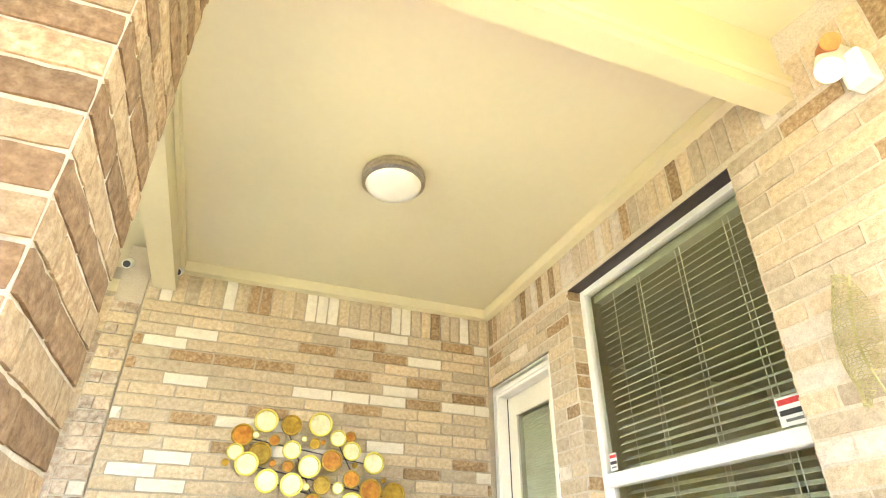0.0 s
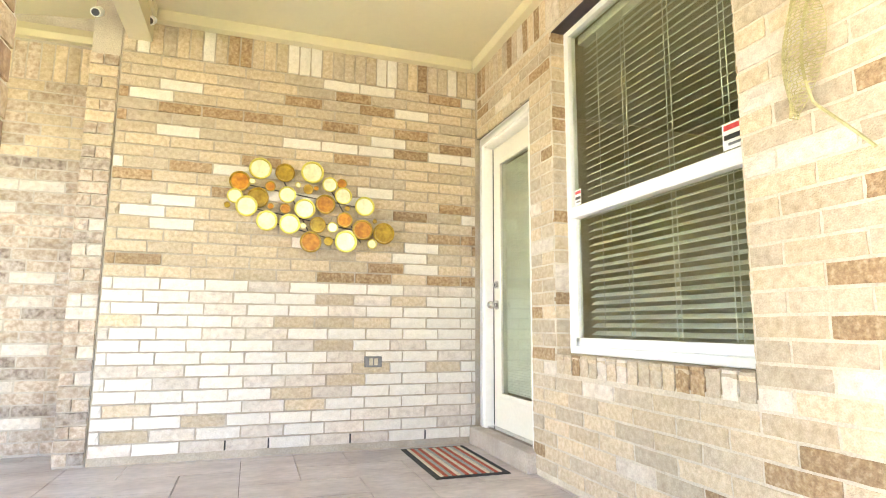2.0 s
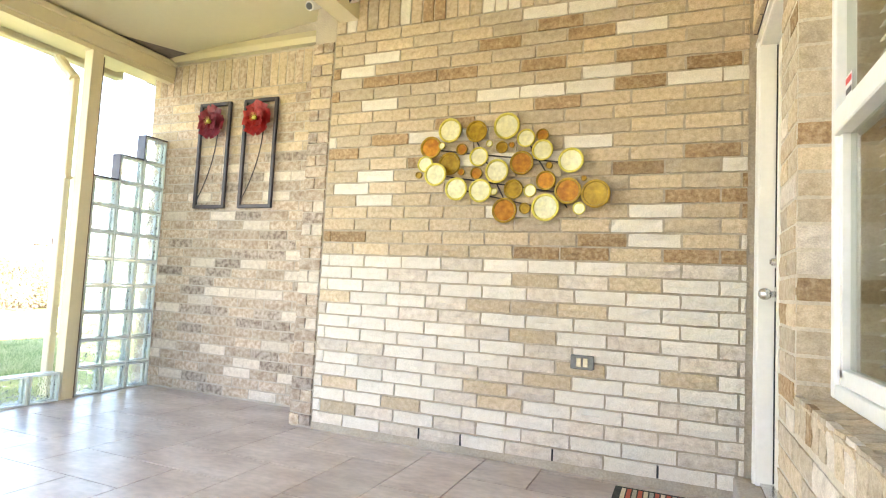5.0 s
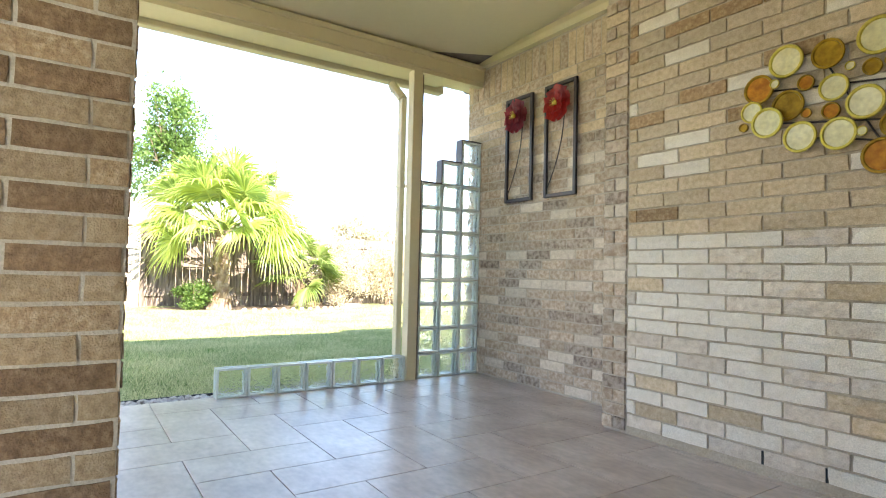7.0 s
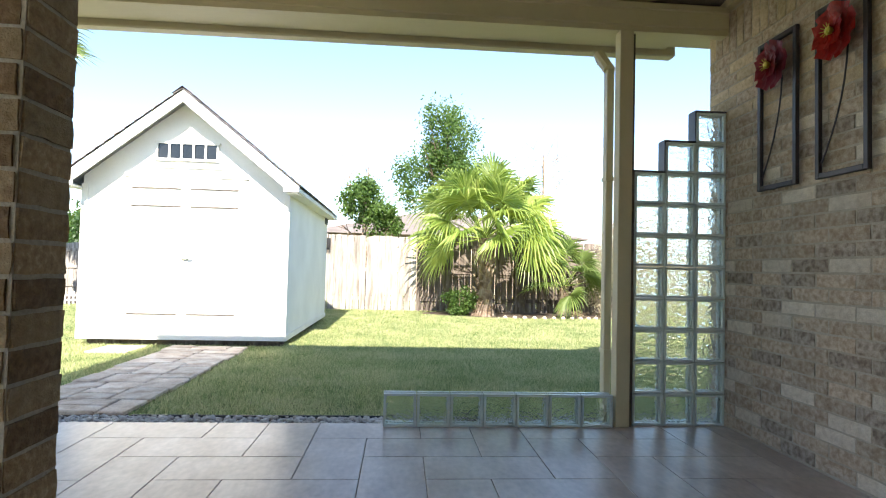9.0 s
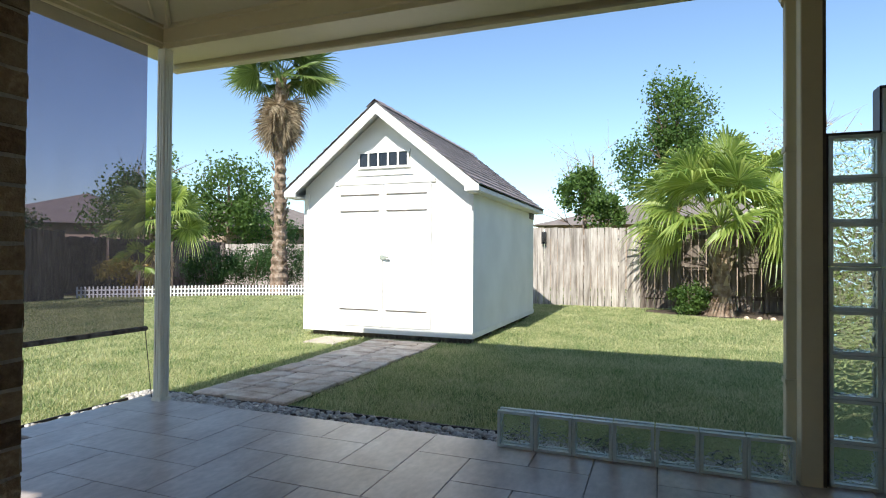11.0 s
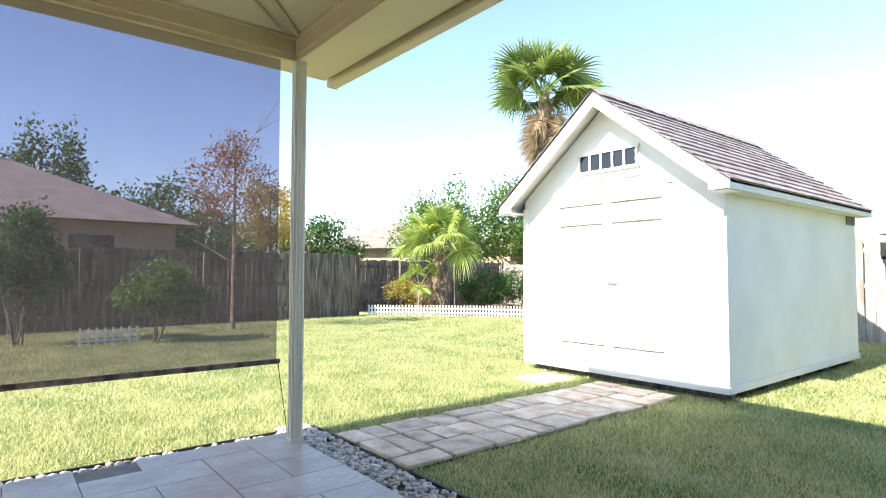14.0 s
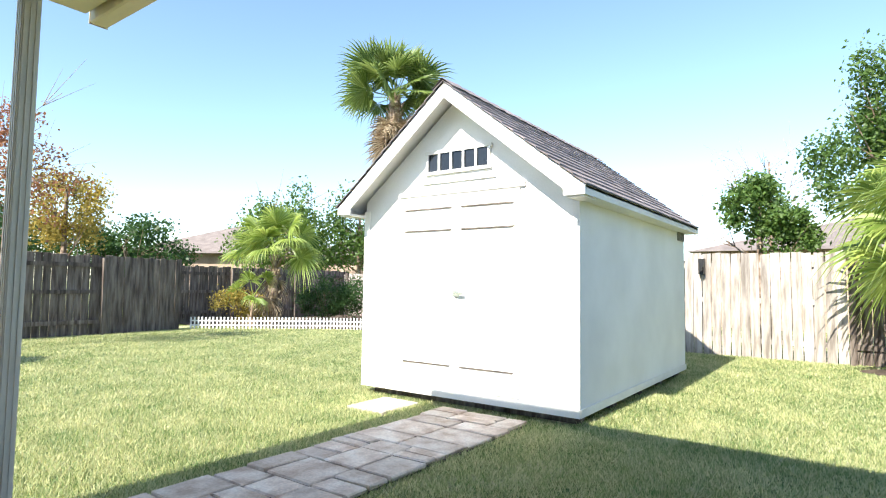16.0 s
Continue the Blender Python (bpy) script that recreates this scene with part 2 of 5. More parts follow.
def glass_mat(name, color, rough=0.0, ior=1.45, wavy=0.0, scale=25.0, trans=1.0):
    m = bpy.data.materials.new(name)
    m.use_nodes = True
    b = m.node_tree.nodes["Principled BSDF"]
    b.inputs["Base Color"].default_value = (*color, 1)
    b.inputs["Transmission Weight"].default_value = trans
    b.inputs["Roughness"].default_value, b.inputs["IOR"].default_value = rough, ior
    if wavy:
        t = m.node_tree
        n = t.nodes.new("ShaderNodeTexNoise")
        g = t.nodes.new("ShaderNodeNewGeometry")
        t.links.new(g.outputs["Position"], n.inputs["Vector"])
        n.inputs["Scale"].default_value, n.inputs["Detail"].default_value = scale, 1
        n.inputs["Distortion"].default_value = 1.5
        bp = t.nodes.new("ShaderNodeBump")
        bp.inputs["Strength"].default_value, bp.inputs["Distance"].default_value = wavy, 0.02
        t.links.new(n.outputs["Fac"], bp.inputs["Height"])
        t.links.new(bp.outputs[0], b.inputs["Normal"])
    return m


glass = glass_mat("window_glass", (0.92, 0.97, 0.86), 0.0, 1.48)
block_glass = glass_mat("block_glass", (0.90, 0.97, 0.95), 0.03, 1.18, 1.0, 26)
block_rim = glass_mat("block_rim_glass", (0.80, 0.88, 0.86), 0.25, 1.3, 0, 0, 0.25)
lamp_glass = mat("lamp_glass", [(0.80, 0.78, 0.72), (0.84, 0.82, 0.76)], 3, 0.3, 0, 20, var=0.2)


def screen_material():
    """Woven shade cloth: open mesh that lets part of the light straight through."""
    m = bpy.data.materials.new("shade_cloth")
    m.use_nodes = True
    t = m.node_tree
    out = t.nodes["Material Output"]
    tr = t.nodes.new("ShaderNodeBsdfTransparent")
    tr.inputs[0].default_value = (0.62, 0.58, 0.72, 1)
    df = t.nodes.new("ShaderNodeBsdfDiffuse")
    df.inputs[0].default_value = (0.17, 0.13, 0.10, 1)
    tl = t.nodes.new("ShaderNodeBsdfTranslucent")
    tl.inputs[0].default_value = (0.20, 0.16, 0.15, 1)
    a = t.nodes.new("ShaderNodeMixShader")
    a.inputs[0].default_value = 0.4
    t.links.new(df.outputs[0], a.inputs[1])
    t.links.new(tl.outputs[0], a.inputs[2])
    n = t.nodes.new("ShaderNodeTexNoise")
    n.inputs["Scale"].default_value = 3
    mr = t.nodes.new("ShaderNodeMapRange")
    mr.inputs["To Min"].default_value, mr.inputs["To Max"].default_value = 0.51, 0.60
    t.links.new(n.outputs["Fac"], mr.inputs[0])
    mx = t.nodes.new("ShaderNodeMixShader")
    t.links.new(mr.outputs[0], mx.inputs[0])
    t.links.new(tr.outputs[0], mx.inputs[1])
    t.links.new(a.outputs[0], mx.inputs[2])
    t.links.new(mx.outputs[0], out.inputs[0])
    return m


screen_mat = screen_material()


# ---- building blocks ----
def box(bm, x0, x1, y0, y1, z0, z1, m=None, bevel=0.0):
    vs = [bm.verts.new((x, y, z)) for x in (x0, x1) for y in (y0, y1) for z in (z0, z1)]
    if m is not None:
        for v in vs:
            v.co = m @ v.co
    fs = [bm.faces.new([vs[i] for i in f]) for f in ((0, 1, 3, 2), (4, 6, 7, 5), (0, 4, 5, 1), (2, 3, 7, 6), (0, 2, 6, 4), (1, 5, 7, 3))]
    if bevel:
        bmesh.ops.bevel(bm, geom=list({e for f in fs for e in f.edges}), offset=bevel, segments=1, affect="EDGES")
    return fs


def cyl(bm, p, q, r0, r1=None, n=16):
    """A tapered rod from p to q."""
    p, q = Vector(p), Vector(q)
    r1 = r0 if r1 is None else r1
    d = q - p
    rot = d.to_track_quat("Z", "Y").to_matrix().to_4x4()
    bmesh.ops.create_cone(bm, cap_ends=True, segments=n, radius1=r0, radius2=r1, depth=d.length, matrix=Matrix.Translation((p + q) / 2) @ rot)


def to_mesh(name, bm, material, smooth=False):
    bmesh.ops.recalc_face_normals(bm, faces=bm.faces)
    me = bpy.data.meshes.new(name)
    bm.to_mesh(me)
    bm.free()
    for mt in (material if isinstance(material, (list, tuple)) else [material]):
        me.materials.append(mt)
    if smooth:
        me.shade_smooth()
    return me


def part(name, bm, material, parent=None, label="", smooth=False):
    ob = new(name, to_mesh(name, bm, material, smooth))
    ob.parent = parent
    return tagged(ob, label)


def raw(name, verts, faces, material, parent=None, label="", smooth=False):
    me = bpy.data.meshes.new(name)
    me.from_pydata(verts, [], faces)
    me.materials.append(material)
    if smooth:
        me.shade_smooth()
    me.update()
    ob = new(name, me)
    ob.parent = parent
    return tagged(ob, label)


def thing(name, at, label, category, group=""):
    e = new(name)
    e.location = at
    return tagged(e, label, category, group)


def bx(name, b, material, parent=None, label="", bevel=0.0, kind=""):
    bm = bmesh.new()
    box(bm, *b, bevel=bevel)
    ob = part(name, bm, material, parent, label)
    return tagged(ob, kind=kind)


# ---- ground ----
PX, PY = -1.99, -0.16   # patio slab's west and south edges
A_Y, B_Y, W_X = 4.43, 4.85, 2.46
G = -0.05
bm = bmesh.new()
box(bm, -400, 400, -400, 400, G - 0.3, G)
ground = tagged(part("ground", bm, turf), kind="structure")
bm = bmesh.new()
box(bm, PX + 0.01, 6.0, PY + 0.01, 5.2, G + 0.001, -0.014)
slab = tagged(part("patio_slab", bm, grout), kind="structure")

# ---- walls: mortar beds ----
wall_a = bx("wall_north", (0.0, 2.9, A_Y + 0.008, 5.2, 0.0, 2.95), mortar_dim, kind="structure")
wall_b = bx("wall_north_outer", (-2.155, -0.172, B_Y + 0.001, 5.2, 0.0, 3.0), mortar_pale, kind="structure")
wall_r = bx("wall_north_return", (-0.168, -0.004, A_Y + 0.012, 5.19, 0.0, 2.95), mortar_pale, kind="structure")
WIN = (1.99, 3.28, 0.69, 2.55)
DOOR = (3.56, 4.41, 0.12, 2.27)
bm = bmesh.new()
wx0, wx1 = W_X + 0.001, W_X + 0.16
box(bm, wx0, wx1, 0.852, WIN[0], 0, 2.95)
box(bm, wx0, wx1, WIN[0], WIN[1], 0, WIN[2] - 0.09)
box(bm, wx0, wx1, WIN[0], WIN[1], WIN[3], 2.95)
box(bm, wx0, wx1, WIN[1], DOOR[0], 0, 2.95)
box(bm, wx0, wx1, DOOR[0], A_Y + 0.012, DOOR[3], 2.95)
box(bm, wx1 + 0.001, 7.0, 0.852, 1.0, 0, 2.95)
wall_w = tagged(part("wall_east", bm, mortar), kind="structure")
# room behind the window and door, so that glass looks into a real, dim interior
bm = bmesh.new()
box(bm, 6.0, 6.1, 1.46, 5.1, 0, 2.8)
box(bm, 2.63, 6.0, 5.0, 5.1, 0, 2.8)
box(bm, 2.63, 6.1, 1.46, 5.1, -0.1, 0.0)
box(bm, 2.63, 6.1, 1.46, 5.1, 2.8, 2.9)
room = tagged(part("room_shell", bm, room_mat), kind="structure")

# ---- ceilings and roof ----
def sheet(name, pts, thick, material, label=""):
    bm = bmesh.new()
    lo = [bm.verts.new(p) for p in pts]
    hi = [bm.verts.new((p[0], p[1], p[2] + thick)) for p in pts]
    bm.faces.new(lo)
    bm.faces.new(hi)
    for i in range(len(pts)):
        j = (i + 1) % len(pts)
        bm.faces.new((lo[i], lo[j], hi[j], hi[i]))
    return tagged(part(name, bm, material, None, label), kind="structure")


sheet("ceiling", [(0.12, 1.72, 2.87), (W_X + 0.1, 1.72, 2.87), (W_X + 0.1, A_Y + 0.1, 2.87), (0.05, A_Y + 0.1, 2.87)], 0.05, ceil_mat)
# hipped cover: one slope to the west, one to the south
sheet("ceiling_west", [(-1.97, 0.06, 2.74), (0.0, 2.0, 3.0), (0.05, 5.1, 3.0), (-1.97, 5.1, 2.80)], 0.04, ceil_mat)
sheet("ceiling_south", [(-1.97, 0.055, 2.741), (2.8, 0.055, 2.741), (2.8, 2.0, 3.0), (0.0, 1.995, 3.001)], 0.04, ceil_mat)
sheet("roof_south", [(-2.36, -0.35, 2.74), (2.8, -0.35, 2.74), (2.8, 2.1, 3.06), (0.1, 2.1, 3.06)], 0.03, roof_far)
sheet("roof_west", [(-2.36, -0.35, 2.739), (0.1, 2.1, 3.06), (0.1, 5.3, 3.06), (-2.36, 5.3, 2.739)], 0.03, roof_far)
bx("house_north", (-2.1, 7.0, 5.21, 14.0, 0.0, 2.7), wall_far, kind="structure")
sheet("roof_north", [(-2.6, 5.1, 2.75), (7.5, 5.1, 2.95), (7.5, 14.5, 2.75), (-2.6, 14.5, 2.75)], 0.08, roof_far)
sheet("roof_patio", [(0.06, 2.06, 3.062), (2.29, 2.06, 3.062), (2.29, 5.3, 3.062), (0.06, 5.3, 3.062)], 0.03, roof_far)
bx("soffit_west", (-2.325, -2.005, -0.295, 5.1, 2.655, 2.685), cream, kind="structure")
bx("soffit_south", (-2.0, 2.8, -0.295, -0.03, 2.655, 2.685), cream, kind="structure")
bx("roof_closure", (0.4, 2.8, 1.85, 2.05, 2.88, 3.055), cream, kind="structure")
sheet("roof_house", [(2.3, 2.1, 2.96), (2.82, 2.1, 2.96), (2.82, 0.8, 2.96), (9, 0.8, 2.96), (9, 9, 2.96), (2.3, 9, 2.96)], 0.09, roof_far)
bm = bmesh.new()
m4 = Matrix.Rotation(math.atan2(-1.97, 1.94) + math.pi / 2 + math.pi / 2, 4, "Z")
for a, b in (((-1.9, 0.14, 2.735), (0.0, 2.0, 2.985)),):
    cyl(bm, a, b, 0.018, n=6)
    cyl(bm, (a[0] + 0.13, a[1], a[2]), (b[0] + 0.3, b[1] - 0.1, b[2] - 0.01), 0.012, n=6)
tagged(part("hip_trim", bm, cream), kind="structure")

# perimeter beams, in stepped mouldings
def beam(name, prof, axis, a, b, material=cream):
    """Extrude a closed profile of (offset, z) along x or y."""
    bm = bmesh.new()
    rings = []
    for s in (a, b):
        rings.append([bm.verts.new((s, o, z) if axis == "x" else (o, s, z)) for o, z in prof])
    n = len(prof)
    for i in range(n):
        bm.faces.new((rings[0][i], rings[0][(i + 1) % n], rings[1][(i + 1) % n], rings[1][i]))
    bm.faces.new(rings[0])
    bm.faces.new(list(reversed(rings[1])))
    return tagged(part(name, bm, material), kind="structure")


WB = [(-2.0, 2.58), (-1.93, 2.58), (-1.93, 2.615), (-1.915, 2.62), (-1.915, 2.72), (-1.90, 2.725), (-1.90, 2.76), (-1.97, 2.80), (-2.0, 2.80)]
beam("beam_west", WB, "y", 0.02, 4.84)
SB = [(o + 2.0 - 0.02 + 0.01, z) for o, z in WB]
beam("beam_south", SB, "x", -2.0, 2.8)
beam("eave_west", [(-2.33, 2.635), (-2.01, 2.635), (-2.01, 2.65), (-2.30, 2.65), (-2.30, 2.70), (-2.33, 2.70)], "y", -0.32, 4.6, cream)
beam("eave_south", [(-0.32, 2.635), (-0.02, 2.635), (-0.02, 2.65), (-0.30, 2.65), (-0.30, 2.70), (-0.32, 2.70)], "x", -2.006, 2.8, cream)
sheet("roof_fascia", [(-2.36, -0.35, 2.69), (2.8, -0.35, 2.69), (2.8, -0.31, 2.69), (-2.31, -0.31, 2.69), (-2.31, 5.1, 2.69), (-2.36, 5.1, 2.69)], 0.05, cream)
beam("trim_gable", [(B_Y - 0.05, 2.75), (B_Y + 0.008, 2.75), (B_Y + 0.008, 2.86), (B_Y - 0.02, 2.86), (B_Y - 0.05, 2.80)], "x", -2.2, -0.0, cream)
# house beams: one from the brick wall to the pier, one from the pier to the window wall
bm = bmesh.new()
box(bm, 0.035, 0.175, 1.80, 4.43, 2.66, 2.99)
box(bm, 0.177, 0.20, 1.80, 4.36, 2.80, 2.865)
tagged(part("beam_house_west", bm, cream), kind="structure")
bm = bmesh.new()
box(bm, 0.1, 2.46, 1.63, 1.73, 2.61, 2.99)
box(bm, 0.2, 2.46, 1.732, 1.755, 2.80, 2.865)
box(bm, 0.1, 2.46, 1.605, 1.628, 2.67, 2.71)
tagged(part("beam_house_south", bm, cream), kind="structure")
beam("crown_north", [(A_Y - 0.06, 2.868), (A_Y - 0.05, 2.80), (A_Y, 2.79), (A_Y, 2.868)], "x", 0.15, W_X - 0.06)
beam("crown_east", [(W_X - 0.06, 2.866), (W_X - 0.05, 2.801), (W_X, 2.791), (W_X, 2.866)], "y", 1.76, A_Y)

# ---- pier ----
PIER = (0.18, 0.37, 1.43, 1.89)
pier = tagged(bx("brick_pier", (PIER[0] + 0.002, PIER[1] - 0.002, PIER[2] + 0.002, PIER[3] - 0.002, 0, 2.61), mortar_dim), "square pier of mottled tan and brown brick under the white beam", "pier")

# ---- door ----
door = thing("door_1", (W_X + 0.1, 3.98, 0.12), "closed cream door with full glass lite and built-in mini blind", "door")
door.location = (0, 0, 0)
bm = bmesh.new()
x0, x1 = 2.555, 2.60
y0, y1, z0, z1 = 3.62, 4.33, 0.135, 2.16
ly0, ly1, lz0, lz1 = 3.73, 4.20, 0.36, 2.02
for b in ((y0, ly0, z0, z1), (ly1, y1, z0, z1), (ly0, ly1, z0, lz0), (ly0, ly1, lz1, z1)):
    box(bm, x0, x1, b[0], b[1], b[2], b[3])
part("slab", bm, door_paint, door)
bm = bmesh.new()
for a, b, c, d in ((ly0 - 0.02, ly0 + 0.012, lz0 - 0.02, lz1 + 0.02), (ly1 - 0.012, ly1 + 0.02, lz0 - 0.02, lz1 + 0.02), (ly0, ly1, lz0 - 0.02, lz0 + 0.012), (ly0, ly1, lz1 - 0.012, lz1 + 0.02)):
    box(bm, x0 - 0.014, x0 + 0.002, a, b, c, d, bevel=0.004)
part("lite_moulding", bm, door_paint, door)
bx("pane", (x0 + 0.008, x0 + 0.012, ly0 + 0.01, ly1 - 0.01, lz0 + 0.01, lz1 - 0.01), glass, door)
bm = bmesh.new()
for i in range(96):
    z = lz0 + 0.03 + i * (lz1 - lz0 - 0.06) / 95
    box(bm, x0 + 0.018, x0 + 0.030, ly0 + 0.03, ly1 - 0.03, z, z + 0.0015, m=None)
box(bm, x0 + 0.031, x0 + 0.033, ly0 + 0.03, ly1 - 0.03, lz0 + 0.02, lz1 - 0.02)
part("mini_blind", bm, blind_mat, door)
bm = bmesh.new()
for a, b, c, d, e in ((DOOR[0], y0 - 0.004, 0.12, 2.26, 0.05), (y1 + 0.004, DOOR[1] + 0.012, 0.12, 2.26, 0.05)):
    box(bm, W_X + 0.02, W_X + 0.12, a, b, c, d, bevel=0.004)
    box(bm, W_X + 0.05, W_X + 0.09, a + 0.006, b - 0.006 if a < 4 else b - 0.03, c, d - 0.01)
box(bm, W_X + 0.02, W_X + 0.12, y0 - 0.003, y1 + 0.003, z1 + 0.004, 2.26, bevel=0.004)
for k in range(3):
    box(bm, W_X + 0.008 + 0.006 * k, W_X + 0.02 + 0.006 * k, y1 + 0.012 + 0.02 * k, y1 + 0.026 + 0.02 * k, 0.125, 2.2)
    box(bm, W_X + 0.008 + 0.006 * k, W_X + 0.02 + 0.006 * k, y0 - 0.02, y1 + 0.07, 2.185 + 0.02 * k, 2.20 + 0.02 * k)
part("door_frame", bm, white_paint, door)
bm = bmesh.new()
for z, r in ((0.985, 0.030), (1.13, 0.026)):
    cyl(bm, (x0, 4.27, z), (x0 - 0.012, 4.27, z), r * 1.1, n=20)
    cyl(bm, (x0 - 0.012, 4.27, z), (x0 - 0.035, 4.27, z), r * 0.45, n=14)
    if z < 1:
        bmesh.ops.create_uvsphere(bm, u_segments=18, v_segments=10, radius=0.028, matrix=Matrix.Translation((x0 - 0.052, 4.27, z)))
    else:
        cyl(bm, (x0 - 0.012, 4.27, z), (x0 - 0.028, 4.27, z), r * 0.75, r * 0.65, n=16)
part("knob_and_deadbolt", bm, chrome, door, "satin chrome knob and deadbolt", smooth=False)
bx("weatherstrip", (x0 - 0.006, x0 + 0.01, y1 - 0.001, y1 + 0.006, 0.14, 2.16), black_plastic, door)
bx("threshold", (2.50, 2.61, 3.57, 4.40, 0.12, 0.134), chrome, door)
step = tagged(bx("door_step", (2.40, 2.62, 3.53, A_Y + 0.01, 0.0, 0.118), concrete, bevel=0.006), "low worn concrete step under the door", "step")
bx("door_lintel", (W_X + 0.004, W_X + 0.1, 3.5, A_Y, 2.262, 2.272), metal_dark, kind="structure")
bx("window_lintel", (W_X + 0.004, W_X + 0.1, 1.9, 3.36, 2.545, 2.555), metal_dark, kind="structure")

# ---- window ----
win = thing("window_1", (0, 0, 0), "white single-hung window with half-open slatted blind behind greenish glass", "window")
y0, y1, z0, z1 = WIN
fx0, fx1 = 2.545, 2.60
bm = bmesh.new()
for a, b, c, d in ((y0, y0 + 0.045, z0, z1), (y1 - 0.045, y1, z0, z1), (y0 + 0.045, y1 - 0.045, z0, z0 + 0.04), (y0 + 0.045, y1 - 0.045, z1 - 0.04, z1)):
    box(bm, fx0, fx1, a, b, c, d, bevel=0.003)
part("window_frame", bm, white_plastic, win)
bm = bmesh.new()
box(bm, fx0 - 0.008, fx1 - 0.01, y0 + 0.04, y1 - 0.04, 1.425, 1.49, bevel=0.004)
box(bm, fx0 + 0.012, fx1 - 0.01, y0 + 0.04, y1 - 0.04, z0 + 0.04, z0 + 0.085, bevel=0.003)
for a in (y0 + 0.045, y1 - 0.07):
    box(bm, fx0 + 0.012, fx1 - 0.01, a, a + 0.025, z0 + 0.06, 1.43)
part("sash", bm, white_plastic, win)
bx("pane", (fx0 + 0.026, fx0 + 0.030, y0 + 0.04, y1 - 0.04, 1.48, z1 - 0.035), glass, win)
bx("pane", (fx0 + 0.030, fx0 + 0.034, y0 + 0.06, y1 - 0.06, z0 + 0.08, 1.43), glass, win)
blind = thing("window_blind", (0, 0, 0), "pale horizontal slat blind, tilted half open, with lift cords", "blind")
bm = bmesh.new()
nsl = 42
for i in range(nsl):
    z = 0.80 + i * (2.46 - 0.80) / (nsl - 1)
    box(bm, -0.021, 0.021, y0 + 0.11, y1 - 0.06, -0.0013, 0.0013, m=Matrix.Translation((2.665, 0, z)) @ Matrix.Rotation(radians(-30), 4, "Y"))
tagged(part("slats", bm, blind_mat, blind), kind="stuff")
bm = bmesh.new()
for y in (2.2, 2.23, 2.52, 2.55, 2.84, 2.87, 3.08):
    cyl(bm, (2.641, y, 0.78), (2.641, y, 2.5), 0.0022, n=5)
part("cord", bm, blind_mat, blind)
bx("head_rail", (2.63, 2.69, y0 + 0.08, y1 - 0.03, 2.48, 2.53), blind_mat, blind)


def sign(y, z, w, h):
    s = thing("window_sticker", (0, 0, 0), "small white window sticker with a red band", "sticker", "stickers on the window")
    x = fx0 + 0.0235 if z > 1.4 else fx0 + 0.02
    bx("backing", (x, x + 0.001, y, y + w, z, z + h), white_plastic, s)
    bx("red_band", (x - 0.001, x, y + w * 0.06, y + w * 0.94, z + h * 0.72, z + h * 0.92), sticker_red, s)
    bx("black_bar", (x - 0.001, x, y + w * 0.06, y + w * 0.94, z + h * 0.36, z + h * 0.55), black_plastic, s)
    bx("line", (x - 0.001, x, y + w * 0.15, y + w * 0.8, z + h * 0.14, z + h * 0.24), grey_plastic, s)


sign(2.04, 1.505, 0.135, 0.105)
sign(3.17, 1.505, 0.06, 0.085)

for o in list(door.children) + list(win.children):
    if o.name.startswith("pane"):
        o.visible_shadow = False

# ---- posts, gutter ----
post = thing("patio_post", (0, 0, 0), "square cream-painted post beside the glass-block column", "post", "posts of the patio cover")
bm = bmesh.new()
box(bm, -2.0, -1.91, 4.10, 4.19, -0.01, 2.58, bevel=0.004)
part("shaft", bm, cream, post)
bx("channel", (-1.985, -1.925, 4.192, 4.207, 0.0, 2.56), brown_metal, post, "brown metal channel")
cpost = thing("patio_post", (0, 0, 0), "fluted cream aluminium corner post standing at the slab's edge", "post", "posts of the patio cover")
bm = bmesh.new()
px, py = -1.95, 0.06
box(bm, px - 0.036, px + 0.036, py - 0.036, py + 0.036, 0.0, 2.58)
part("shaft", bm, post_alu, cpost)
for k in (-0.024, 0.0, 0.024):
    for s in (-1, 1):
        bx("flute", (px + k - 0.006, px + k + 0.006, min(s * 0.0365, s * 0.040) + py, max(s * 0.0365, s * 0.040) + py, 0.03, 2.5), post_alu, cpost)
        bx("flute", (px + min(s * 0.0365, s * 0.040), px + max(s * 0.0365, s * 0.040), py + k - 0.006, py + k + 0.006, 0.03, 2.5), post_alu, cpost)
bx("foot_plate", (px - 0.045, px + 0.045, py - 0.045, py + 0.045, 0.0, 0.02), post_alu, cpost)
spout = thing("downspout", (0, 0, 0), "cream downspout with an elbow under the eave gutter", "downspout")
bm = bmesh.new()
box(bm, -2.10, -2.03, 4.06, 4.11, 0.0, 2.36, bevel=0.006)
part("pipe", bm, cream, spout)
for z in (0.45, 1.6):
    bx("strap", (-2.104, -2.012, 4.054, 4.116, z, z + 0.025), cream, spout)
bm = bmesh.new()
for k in range(4):
    a = k / 3 * radians(75)
    cyl(bm, (-2.065 - 0.05 * k, 4.085, 2.36 + 0.04 * k), (-2.065 - 0.05 * (k + 1), 4.085, 2.36 + 0.045 * (k + 1)), 0.04, n=10)
part("elbow", bm, cream, spout)
gutter = thing("gutter", (0, 0, 0), "cream eave gutter along the patio roof", "gutter")
bm = bmesh.new()
box(bm, -2.46, -2.363, -0.35, 4.7, 2.60, 2.71, bevel=0.01)
part("trough", bm, cream, gutter)
bx("lip", (-2.466, -2.452, -0.352, 4.702, 2.706, 2.722), cream, gutter)
